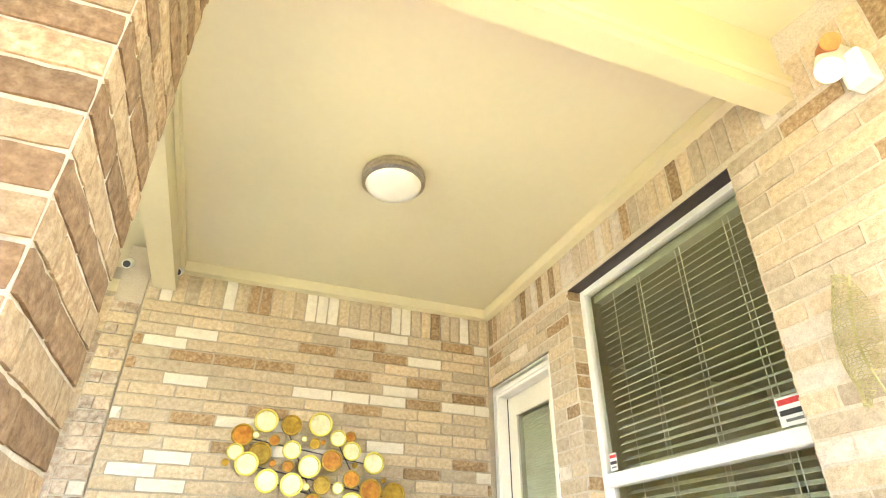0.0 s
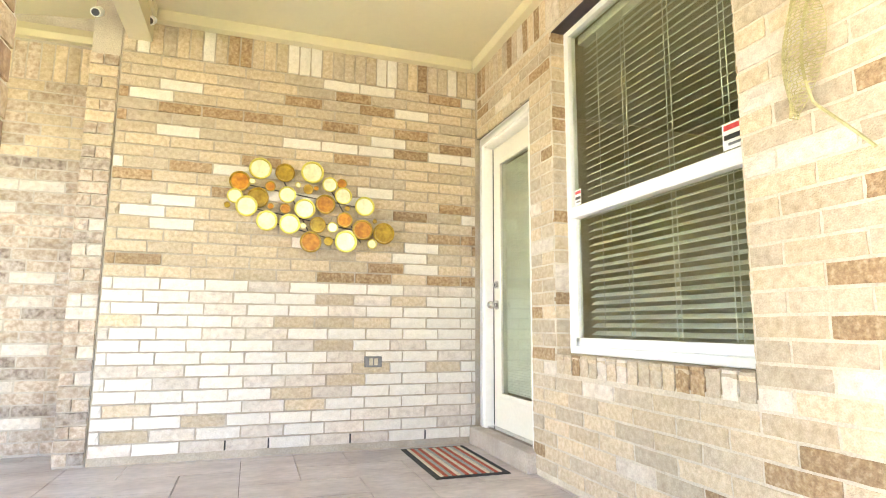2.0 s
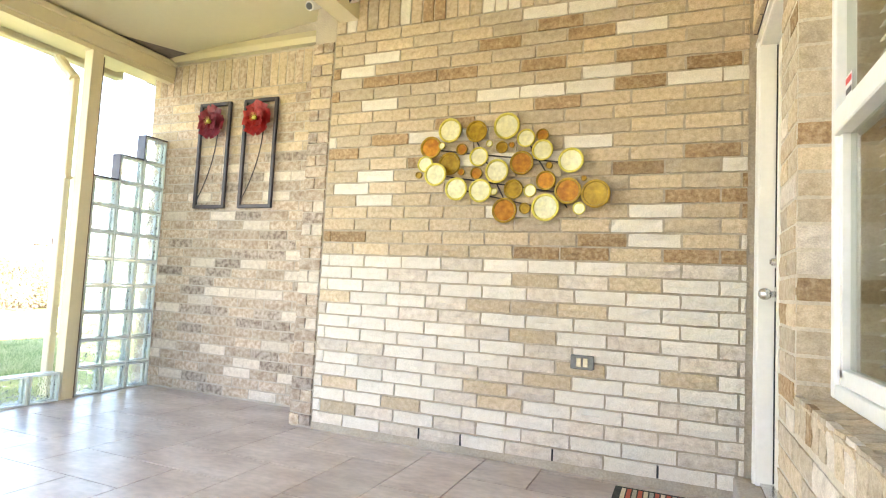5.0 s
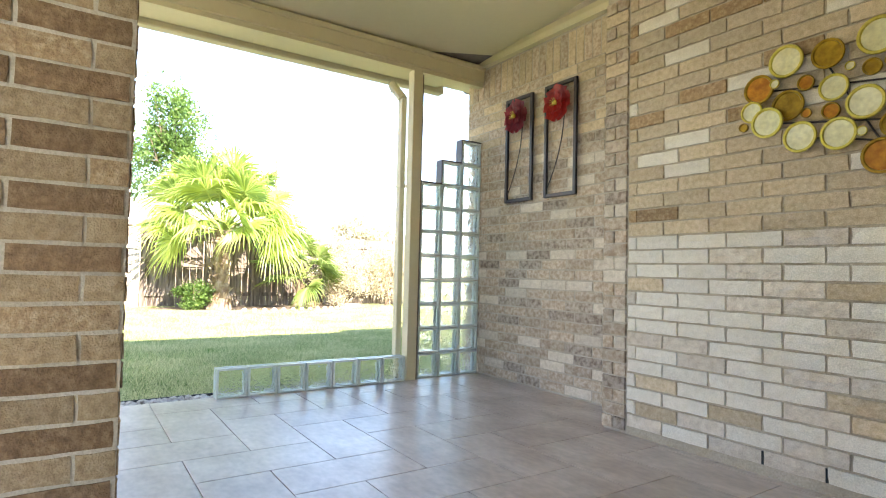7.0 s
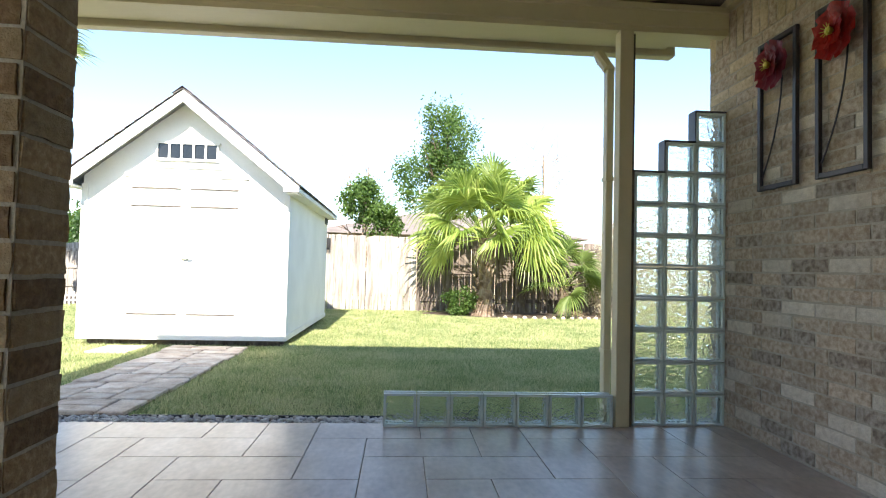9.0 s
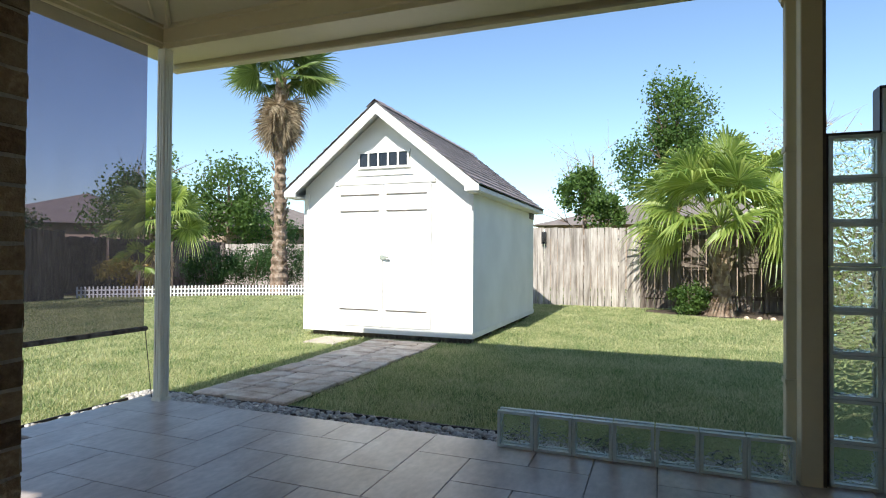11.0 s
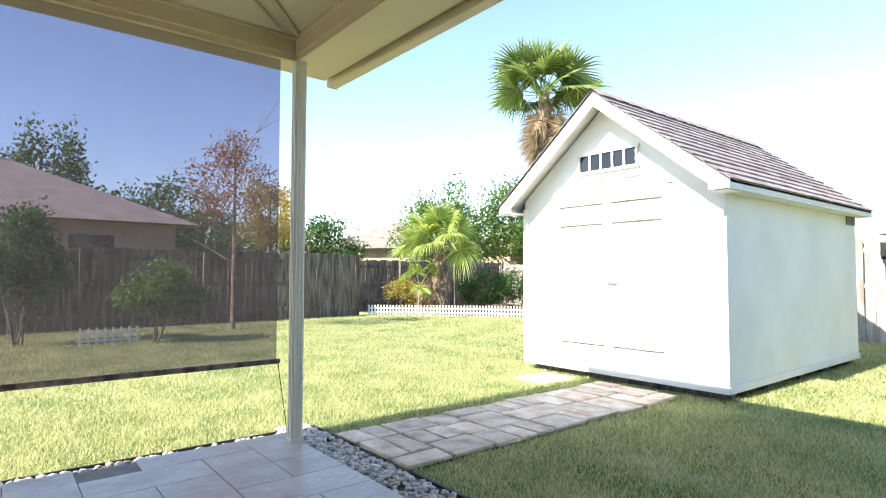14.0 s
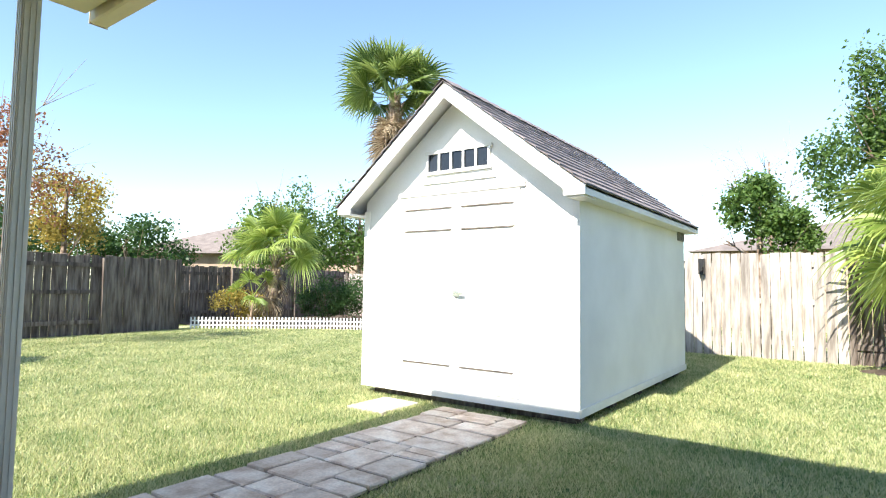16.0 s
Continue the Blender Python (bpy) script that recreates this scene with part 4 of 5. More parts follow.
# ---- garden path ----
path = tagged(bx("path_bed", (-5.4, -2.24, 0.02, 0.92, G - 0.05, G + 0.012), soil), kind="structure")
rnd = random.Random(11)
x = -2.27
while x > -5.2:
    lay = rnd.choice(((0.30, 0.30, 0.30), (0.20, 0.40, 0.30), (0.45, 0.45), (0.30, 0.40, 0.20)))
    w = rnd.choice((0.24, 0.36))
    y = 0.02 + rnd.uniform(-0.02, 0.03)
    for h in lay:
        subs = ((0, w),) if (h > 0.4 or rnd.random() < 0.6) else ((0, w / 2), (w / 2, w / 2))
        for sx, sw in subs:
            bm = bmesh.new()
            box(bm, -sw / 2 + 0.008, sw / 2 - 0.008, -h / 2 + 0.008, h / 2 - 0.008, -0.03, 0.0, bevel=0.008)
            for v in bm.verts:
                v.co += Vector((rnd.uniform(-0.005, 0.005), rnd.uniform(-0.005, 0.005), 0))
            o = part("paver", bm, paver, path)
            o.location = (x - sx - sw / 2, y + h / 2, G + 0.035 + rnd.uniform(0, 0.01))
            o.rotation_euler = (rnd.uniform(-0.012, 0.012), rnd.uniform(-0.012, 0.012), rnd.uniform(-0.02, 0.02))
        y += h
    x -= w

# ---- pebble border and edging ----
def pebbles(name, area, n, seed, inst=None):
    r = np.random.RandomState(seed)
    ico = bmesh.new()
    bmesh.ops.create_icosphere(ico, subdivisions=1, radius=1.0)
    iv = np.array([v.co[:] for v in ico.verts])
    fc = np.array([[v.index for v in f.verts] for f in ico.faces])
    ico.free()
    V, F = [], []
    for k in range(n):
        a = area[r.randint(len(area))]
        c = np.array([r.uniform(a[0], a[1]), r.uniform(a[2], a[3]), G + 0.012 + r.uniform(0, 0.012)])
        s = r.uniform(0.010, 0.030) * np.array([1, r.uniform(0.6, 1.0), r.uniform(0.45, 0.7)])
        t = r.uniform(0, 6.28)
        R = np.array([[math.cos(t), -math.sin(t), 0], [math.sin(t), math.cos(t), 0], [0, 0, 1]])
        V.append((iv * s * (1 + 0.12 * r.randn(len(iv), 1))) @ R.T + c)
        F.append(fc + 12 * 0 + k * len(iv))
    o = raw(name, np.vstack(V).tolist(), np.vstack(F).tolist(), pebble, None, "", True)
    return tagged(o, "loose grey and white river pebbles in the border strip", "pebbles", "", "stuff")


pebbles("border_pebbles", [(PX - 0.24, PX - 0.01, 0.95, 4.9), (PX - 0.24, PX - 0.01, 0.95, 4.9), (PX - 0.24, PX - 0.01, -0.4, 0.95), (PX - 0.2, 3.0, PY - 0.12, PY - 0.01)], 2600, 3)
border = bx("border_soil_west", (PX - 0.27, PX + 0.01, PY - 0.25, 5.0, G - 0.02, G + 0.006), soil, kind="structure")
border2 = bx("border_soil_south", (PX + 0.012, 3.6, PY - 0.15, PY + 0.01, G - 0.02, G + 0.006), soil, kind="structure")
edg = thing("lawn_edging", (0, 0, 0), "black plastic edging between the pebbles and the lawn", "edging")
bm = bmesh.new()
box(bm, PX - 0.29, PX - 0.272, 0.96, 5.0, G - 0.02, G + 0.02)
box(bm, PX - 0.29, PX - 0.272, PY - 0.17, 0.0, G - 0.02, G + 0.02)
box(bm, PX - 0.27, 3.6, PY - 0.175, PY - 0.16, G - 0.02, G + 0.02)
part("strip", bm, black_edge, edg)

# ---- fences ----
def fence(name, p, q, h, material, label, rails_front, seed, pitch=0.146, cap=False):
    f = thing(name, (0, 0, 0), label, "fence", "board fences")
    p, q = Vector((*p, 0)), Vector((*q, 0))
    d = q - p
    L = d.length
    rz = math.atan2(d.y, d.x)
    rnd = random.Random(seed)
    metas = []
    for k in range(5):
        bm = bmesh.new()
        box(bm, -pitch / 2 + 0.003, pitch / 2 - 0.003 - 0.001 * k, -0.009, 0.009, 0.0, 1.0)
        for v in bm.verts:
            if v.co.z > 0.5:
                v.co.z += rnd.uniform(-0.008, 0.004)
        metas.append(to_mesh("picket", bm, material))
    n = int(L / pitch)
    for i in range(n):
        o = new("picket", metas[rnd.randrange(5)])
        o.parent = f
        c = p + d * ((i + 0.5) / n)
        hh = h + rnd.uniform(-0.025, 0.02)
        o.matrix_local = Matrix.Translation((c.x, c.y, G)) @ Matrix.Rotation(rz, 4, "Z") @ Matrix.Rotation(rnd.uniform(-0.008, 0.008), 4, "Y") @ Matrix.Translation((0, rnd.uniform(-0.004, 0.004), 0)) @ Matrix.Diagonal((1, 1, hh, 1))
    s = 1 if rails_front else -1
    side = Vector((-d.y, d.x, 0)).normalized() * s
    M = Matrix.Translation((p.x, p.y, 0)) @ Matrix.Rotation(rz, 4, "Z")
    for z in (0.25, h * 0.52, h - 0.25):
        bm = bmesh.new()
        box(bm, 0, L, s * 0.010 if s > 0 else -0.048, 0.048 if s > 0 else -0.010, G + z, G + z + 0.085, m=M)
        part("rail", bm, material, f)
    for i in range(int(L / 2.4) + 1):
        bm = bmesh.new()
        x = min(i * 2.4, L - 0.1)
        box(bm, x, x + 0.09, 0.05 if s > 0 else -0.14, 0.14 if s > 0 else -0.05, G, G + h - 0.05, m=M)
        part("fence_post", bm, material, f)
    return f


fence("board_fence", (-12.0, 0.2), (-12.0, 3.1), 1.80, fence_wood, "weathered grey board fence, boards side facing the lawn", True, 1)
# the darker wood here carries the shade that lies on these boards
fence("board_fence", (-12.03, 3.1), (-12.03, 14.0), 1.78, fence_dark, "board fence with rails facing the lawn, behind the bushy palm, shade put into its dark colour", False, 7)
fence("board_fence", (-8.5, -10.3), (-6.6, -9.95), 1.70, fence_dark, "dark weathered board fence by the corner bed", False, 2)
fence("board_fence", (-6.6, -9.95), (6.0, -9.6), 1.70, fence_dark, "dark weathered board fence with rails facing the lawn", True, 3)
fence("board_fence", (-16.0, -12.2), (-8.5, -12.2), 1.62, fence_dark, "dark board fence with rails facing the lawn, behind the palm bed", True, 4)
fence("board_fence", (-16.0, -12.2), (-16.0, 0.2), 1.55, fence_wood, "grey board fence behind the hedge", False, 5)
fence("board_fence", (-16.0, 0.2), (-12.0, 0.2), 1.8, fence_wood, "grey board fence joining the two back fences", False, 6)

low = thing("picket_edging", (0, 0, 0), "low white plastic picket edging round the planting bed", "fence")
white_pick = []
bm = bmesh.new()
box(bm, -0.018, 0.018, -0.006, 0.006, 0.0, 0.30)
pk = to_mesh("picket", bm, white_plastic)
pts = [Vector((-8.7, -10.1, 0)), Vector((-9.9, -8.8, 0)), Vector((-11.0, -7.6, 0)), Vector((-11.9, -5.9, 0)), Vector((-12.6, -3.5, 0)), Vector((-12.9, -1.0, 0))]
for a, b in zip(pts, pts[1:]):
    d = b - a
    n = int(d.length / 0.085)
    rz = math.atan2(d.y, d.x)
    for i in range(n):
        c = a + d * (i / n)
        o = new("picket", pk)
        o.parent = low
        o.location, o.rotation_euler = (c.x, c.y, G), (0, 0, rz)
    for z in (0.08, 0.19):
        bm = bmesh.new()
        box(bm, 0, d.length, 0.007, 0.013, G + z, G + z + 0.035, m=Matrix.Translation((a.x, a.y, 0)) @ Matrix.Rotation(rz, 4, "Z"))
        part("rail", bm, white_plastic, low)
# second short run seen through the shade cloth
low2 = thing("picket_edging", (0, 0, 0), "short run of low white picket edging by the shrub", "fence")
for i in range(8):
    o = new("picket", pk)
    o.parent = low2
    o.location, o.rotation_euler = (-1.45 - 0.115 * i, -6.85, G), (0, 0, 0)
for z in (0.08, 0.19):
    bm = bmesh.new()
    box(bm, -2.30, -1.40, -6.843, -6.835, G + z, G + z + 0.035)
    part("rail", bm, white_plastic, low2)

mb = thing("meter_box", (0, 0, 0), "small black box fixed to the board fence", "box")
bm = bmesh.new()
box(bm, -11.992, -11.90, 0.92, 1.02, 1.38, 1.66)
box(bm, -11.94, -11.80, 0.94, 1.00, 1.43, 1.51)
part("case", bm, black_plastic, mb)

# ---- planting ----
def quads(name, centres, dirs, ups, sizes, material, parent=None, shape="leaf"):
    """Many small leaves at once: each a bent pair of triangles."""
    c, d, u, s = (np.asarray(a, float) for a in (centres, dirs, ups, sizes))
    d /= np.linalg.norm(d, axis=1)[:, None] + 1e-9
    r = np.cross(d, u)
    r /= np.linalg.norm(r, axis=1)[:, None] + 1e-9
    s = s[:, None]
    w = 0.32
    V = np.stack([c - d * s * 0.5, c + r * s * w, c + d * s * 0.5, c - r * s * w], 1).reshape(-1, 3)
    n = len(c)
    F = (np.arange(n)[:, None] * 4 + np.array([0, 1, 2, 3])).tolist()
    return raw(name, V.tolist(), F, material, parent)


def crown_leaves(rs, blobs, n, size, lumps=26):
    """Leaf positions on clumps scattered over the given ellipsoids."""
    C = []
    for (cx, cy, cz, rx, ry, rz), share in blobs:
        k = max(1, int(n * share))
        lc = rs.randn(lumps, 3)
        lc /= np.linalg.norm(lc, axis=1)[:, None]
        lc *= rs.uniform(0.45, 0.95, (lumps, 1))
        pick = lc[rs.randint(lumps, size=k)] + rs.randn(k, 3) * 0.17
        C.append(pick * [rx, ry, rz] + [cx, cy, cz])
    C = np.vstack(C)
    return C, rs.randn(len(C), 3) + [0, 0, 0.3], rs.randn(len(C), 3), rs.uniform(size * 0.6, size * 1.4, len(C))


def limbs(bm, rs, base, top, r, n, spread, up=0.6):
    cyl(bm, base, top, r, r * 0.45, n=9)
    b, t = Vector(base), Vector(top)
    for k in range(n):
        s = 0.35 + 0.6 * k / max(1, n - 1)
        p = b.lerp(t, s)
        a = rs.uniform(0, 6.28)
        q = p + Vector((math.cos(a) * spread * rs.uniform(0.6, 1), math.sin(a) * spread * rs.uniform(0.6, 1), spread * up * rs.uniform(0.6, 1.4)))
        cyl(bm, p, q, r * 0.4 * (1.2 - s), r * 0.08, n=6)
        for _ in range(3):
            q2 = q + Vector(rs.randn(3).tolist()) * spread * 0.35 + Vector((0, 0, spread * 0.2))
            cyl(bm, p.lerp(q, 0.6), q2, r * 0.14, r * 0.03, n=5)


def tree(name, label, base, h, blobs, n, size, material, seed, trunk=0.09, nl=7, spread=0.8):
    rs = np.random.RandomState(seed)
    t = thing(name, (0, 0, 0), label, "tree")
    bm = bmesh.new()
    limbs(bm, rs, base, (base[0], base[1], h), trunk, nl, spread)
    part("trunk", bm, bark, t)
    o = quads("crown", *crown_leaves(rs, blobs, n, size), material, t)
    return t


def shrub(name, label, blobs, n, size, material, seed):
    rs = np.random.RandomState(seed)
    t = thing(name, (0, 0, 0), label, "shrub")
    bm = bmesh.new()
    for (cx, cy, cz, rx, ry, rz), _ in blobs:
        for k in range(5):
            cyl(bm, (cx + rs.uniform(-0.1, 0.1), cy + rs.uniform(-0.1, 0.1), G), (cx + rs.uniform(-1, 1) * rx * 0.7, cy + rs.uniform(-1, 1) * ry * 0.7, cz + rz * 0.4), 0.018, 0.005, n=5)
    part("stem", bm, bark, t)
    quads("foliage", *crown_leaves(rs, blobs, n, size), material, t)
    return t


def fan_leaf(rs, size, folds=30):
    """A pleated fan, pointing along +x from its hub, split into narrow pointed segments from half its length."""
    V, F = [], []
    span = radians(rs.uniform(190, 235))
    for k in range(folds):
        a = -span / 2 + span * k / (folds - 1) + rs.uniform(-0.02, 0.02)
        L = size * (0.66 + 0.34 * math.cos(a * 0.62)) * rs.uniform(0.86, 1.08)
        w = span / folds * 0.52
        lift = rs.uniform(-0.03, 0.03) * size

        def P(rr, da, z):
            return (rr * math.cos(a + da), rr * math.sin(a + da), z)
        b = len(V)
        V += [P(0.02, 0, 0), P(L * 0.48, -w, -0.016), P(L * 0.48, 0, 0.022), P(L * 0.48, w, -0.016), P(L * 0.78, -w * 0.30, lift), P(L * 0.78, w * 0.30, lift), P(L, 0, lift)]
        F += [(b, b + 1, b + 2), (b, b + 2, b + 3), (b + 1, b + 4, b + 2), (b + 2, b + 5, b + 3), (b + 2, b + 4, b + 5), (b + 4, b + 6, b + 5)]
    return V, F


def palm(label, base, h, r0, nleaf, leaf, stalk, seed, dry=0, green=palm_green, droopy=True, boot_h=None):
    rs = np.random.RandomState(seed)
    t = thing("palm_tree", (0, 0, 0), label, "palm tree", "fan palms")
    bx_, by_, _ = base
    bm = bmesh.new()
    n = int(h / 0.12)
    rings = []
    for i in range(n + 1):
        s = i / n
        r = r0 * (1.25 - 0.5 * min(1, s * 3)) * (1 + 0.09 * (-1) ** i)
        rings.append([bm.verts.new((bx_ + r * math.cos(k * 0.5236) * rs.uniform(0.93, 1.07), by_ + r * math.sin(k * 0.5236) * rs.uniform(0.93, 1.07), G + h * s)) for k in range(12)])
    for a, b in zip(rings, rings[1:]):
        for k in range(12):
            bm.faces.new((a[k], a[(k + 1) % 12], b[(k + 1) % 12], b[k]))
    part("trunk", bm, bark, t)
    # old leaf boots
    V, F = [], []
    bh = h if boot_h is None else boot_h
    for i in range(int(bh / 0.035)):
        z = G + h - bh + bh * rs.uniform(0, 1)
        a = rs.uniform(0, 6.28)
        ca, sa = math.cos(a), math.sin(a)
        r = r0 * 0.85
        L = rs.uniform(0.09, 0.22)
        w = 0.045
        b = len(V)
        V += [(bx_ + r * ca - sa * w, by_ + r * sa + ca * w, z), (bx_ + r * ca + sa * w, by_ + r * sa - ca * w, z), (bx_ + (r + 0.09) * ca + sa * 0.012, by_ + (r + 0.09) * sa - ca * 0.012, z + L), (bx_ + (r + 0.09) * ca - sa * 0.012, by_ + (r + 0.09) * sa + ca * 0.012, z + L), (bx_ + (r + 0.02) * ca, by_ + (r + 0.02) * sa, z + L * 0.8)]
        F += [(b, b + 1, b + 2, b + 3), (b, b + 3, b + 4), (b + 1, b + 4, b + 2)]
    tagged(raw("leaf_boot", V, F, palm_dry, t), kind="stuff")
    groups = {"g": ([], [], []), "d": ([], [], [])}
    for i in range(nleaf + dry):
        is_dry = i >= nleaf
        s = i / max(1, nleaf - 1)
        a = i * 2.39996 + rs.uniform(-0.2, 0.2)
        el = radians(-74 + rs.uniform(-10, 12)) if is_dry else radians(80 - 88 * s + rs.uniform(-8, 8))
        ls = stalk * rs.uniform(0.8, 1.15) * (0.75 if is_dry else 1)
        top = Vector((bx_, by_, G + h - (0.1 + 0.9 * (i - nleaf) / max(1, dry) if is_dry else 0.0)))
        d = Vector((math.cos(a) * math.cos(el), math.sin(a) * math.cos(el), math.sin(el)))
        hub = top + d * ls
        aim = (d + Vector((0, 0, -0.25 if not is_dry else -1.4))).normalized()
        rot = aim.to_track_quat("X", "Z").to_matrix().to_4x4() @ Matrix.Rotation(rs.uniform(-1.2, 1.2), 4, "X")
        V, F = fan_leaf(rs, leaf * rs.uniform(0.85, 1.1) * (0.8 if is_dry else 1))
        gV, gF, st = groups["d" if is_dry else "g"]
        M = Matrix.Translation(hub) @ rot
        o = len(gV)
        hang = leaf * (0.42 if droopy else 0.14) * rs.uniform(0.5, 1.3)
        gV += [(M @ Vector(v) - Vector((0, 0, hang * (0, 0.05, 0.05, 0.05, 0.35, 0.35, 1.0)[k % 7])))[:] for k, v in enumerate(V)]
        gF += [tuple(o + k for k in f) for f in F]
        st.append((top, hub))
    for key, (gV, gF, st) in groups.items():
        if not gV:
            continue
        m_ = palm_dry if key == "d" else green
        tagged(raw("dead_frond" if key == "d" else "frond", gV, gF, m_, t), kind="stuff")
        bm = bmesh.new()
        for a, b in st:
            cyl(bm, a, b, 0.014, 0.008, n=5)
        tagged(part("dead_frond_stalk" if key == "d" else "frond_stalk", bm, m_, t), kind="stuff")
    return t


palm("tall fan palm with a skirt of dead fronds", (-12.5, -6.9, 0), 6.3, 0.22, 34, 1.02, 0.85, 4, dry=46, green=palm_dark, droopy=False, boot_h=5.9)
palm("short fan palm with drooping bright fronds, in the corner bed", (-10.9, -9.75, 0), 1.95, 0.13, 20, 0.80, 0.80, 5, dry=2)
palm("bushy fan palm with many bright fronds, before the fence", (-11.0, 4.6, 0), 1.75, 0.22, 46, 0.95, 1.15, 6, dry=0)
palm("small fan palm behind the bushy one", (-11.3, 6.5, 0), 0.7, 0.12, 14, 0.7, 0.7, 7, dry=2, green=palm_dark)
palm("young fan palm with two broad fronds low in the bed", (-10.1, -9.6, 0), 0.8, 0.07, 4, 0.5, 0.5, 8)
tree("tree", "tall broadleaf tree with a dense green crown behind the fence", (-13.6, 3.9, G), 4.8, [((-13.6, 3.9, 4.5, 0.85, 0.85, 1.2), 0.55), ((-13.4, 3.2, 3.4, 0.9, 0.9, 0.9), 0.25), ((-13.6, 4.6, 3.2, 0.9, 0.9, 0.9), 0.2)], 15000, 0.075, leaf_green, 21)
tree("tree", "rounded green oleander-like tree above the fence", (-13.6, 1.7, G), 2.9, [((-13.6, 1.7, 2.65, 0.8, 0.65, 0.7), 0.7), ((-13.6, 2.2, 2.2, 0.6, 0.5, 0.5), 0.3)], 7000, 0.085, leaf_green, 22)
tree("tree", "nearly bare twiggy tree behind the shed", (-16.5, 1.6, G), 4.2, [((-16.5, 1.4, 3.6, 1.3, 1.3, 0.9), 1.0)], 700, 0.05, leaf_twig, 23, 0.05, 16, 1.0)
tree("tree", "thin twiggy tree with few leaves behind the bushy palm", (-14.5, 6.8, G), 4.4, [((-14.5, 6.6, 3.7, 1.2, 1.2, 0.9), 1.0)], 900, 0.055, leaf_twig, 24, 0.05, 16, 1.0)
tree("tree", "young tree with rust-coloured autumn leaves beside the fence", (-4.3, -8.3, G), 3.9, [((-4.3, -8.3, 2.9, 1.05, 1.05, 0.85), 0.75), ((-4.3, -8.3, 3.75, 0.45, 0.45, 0.45), 0.25)], 3400, 0.06, leaf_rust, 25, 0.05, 16, 0.9)
tree("tree", "small tree turning gold beyond the fence", (-6.6, -12.2, G), 3.4, [((-6.6, -12.2, 2.9, 1.0, 1.0, 1.1), 1.0)], 5200, 0.08, leaf_gold, 26)
rsb = np.random.RandomState(40)
for i, (x, y, h, w, m_) in enumerate(((-17.0, -17.0, 5.8, 2.6, leaf_green), (-20.0, -15.5, 6.2, 2.4, leaf_green), (-24.0, -17.0, 4.2, 2.6, leaf_dark), (-12.5, -22.0, 4.6, 2.6, leaf_dark), (-6.2, -22.5, 6.9, 2.6, leaf_dark), (-1.7, -22.5, 8.4, 1.9, leaf_dark), (0.0, -19.0, 5.6, 2.8, leaf_dark), (-26.0, -12.0, 3.9, 1.8, leaf_green), (-9.0, -26.0, 5.0, 3.0, leaf_dark), (4.0, -20.0, 5.4, 3.0, leaf_dark), (-30.0, -22.0, 5.0, 3.0, leaf_green), (-21.5, -9.5, 3.5, 0.7, leaf_dark), (-19.0, 12.0, 3.4, 2.0, leaf_twig), (-3.2, -16.5, 4.6, 1.6, leaf_dark))):
    h *= 0.86 if m_ is leaf_dark else 1.0
    tree("tree", "green neighbourhood tree beyond the fences" if m_ is not leaf_twig else "sparse tree beyond the back fence", (x, y, G), h * 0.75, [((x, y, h * 0.62, w * 0.8, w * 0.8, h * 0.34), 0.6), ((x + w * 0.4, y - w * 0.2, h * 0.5, w * 0.6, w * 0.6, h * 0.25), 0.2), ((x - w * 0.4, y + w * 0.3, h * 0.52, w * 0.6, w * 0.6, h * 0.25), 0.2)], 8000, 0.15, m_, 60 + i, 0.12, 9, w * 0.6)
shrub("hedge", "dense dark-green rounded hedge behind the picket edging", [((-12.9, -8.3, 0.75, 0.9, 0.9, 0.75), 0.35), ((-13.2, -7.3, 0.85, 0.9, 0.9, 0.85), 0.35), ((-12.4, -9.3, 0.65, 0.8, 0.8, 0.65), 0.3)], 20000, 0.055, leaf_dark, 31)
shrub("shrub", "round green shrub by the dark fence", [((-2.55, -6.7, 0.85, 0.66, 0.60, 0.50), 1.0)], 6000, 0.06, leaf_green, 32)
shrub("shrub", "green shrub with yellow flowers at the foot of the palm", [((-10.9, 4.05, 0.30, 0.35, 0.35, 0.34), 1.0)], 3500, 0.05, leaf_green, 33)
shrub("shrub", "sparse mixed shrub in the corner bed", [((-9.9, -10.1, 0.55, 0.7, 0.45, 0.5), 0.6), ((-10.8, -10.2, 0.4, 0.6, 0.4, 0.4), 0.4)], 3200, 0.06, leaf_gold, 34)
shrub("hedge", "long twiggy pale hedge along the back fence", [((-11.4, 7.6, 0.85, 0.5, 0.9, 0.8), 0.2), ((-11.4, 9.0, 0.9, 0.5, 0.9, 0.85), 0.2), ((-11.4, 10.4, 0.85, 0.5, 0.9, 0.8), 0.2), ((-11.4, 11.8, 0.9, 0.5, 0.9, 0.85), 0.2), ((-11.4, 13.2, 0.9, 0.5, 0.9, 0.85), 0.2)], 42000, 0.045, leaf_twig, 35)
shrub("shrub", "leafy shrub against the dark fence", [((-0.7, -7.6, 1.35, 0.65, 0.6, 0.75), 1.0)], 6000, 0.07, leaf_dark, 36)
bm = bmesh.new()
bmesh.ops.create_circle(bm, cap_ends=True, segments=40, radius=1.0, matrix=Matrix.Translation((-11.3, 5.6, G + 0.012)) @ Matrix.Diagonal((0.95, 2.4, 1, 1)))
tagged(part("planting_bed_east", bm, soil), kind="structure")
bm = bmesh.new()
v = [bm.verts.new((x, y, G + 0.012)) for x, y in ((-9.3, -10.0), (-10.2, -8.9), (-11.0, -7.7), (-11.9, -6.0), (-12.6, -3.6), (-12.9, -1.0), (-16, -1.0), (-16, -12.1), (-9.3, -12.1))]
bm.faces.new(v)
tagged(part("planting_bed_corner", bm, soil), kind="structure")
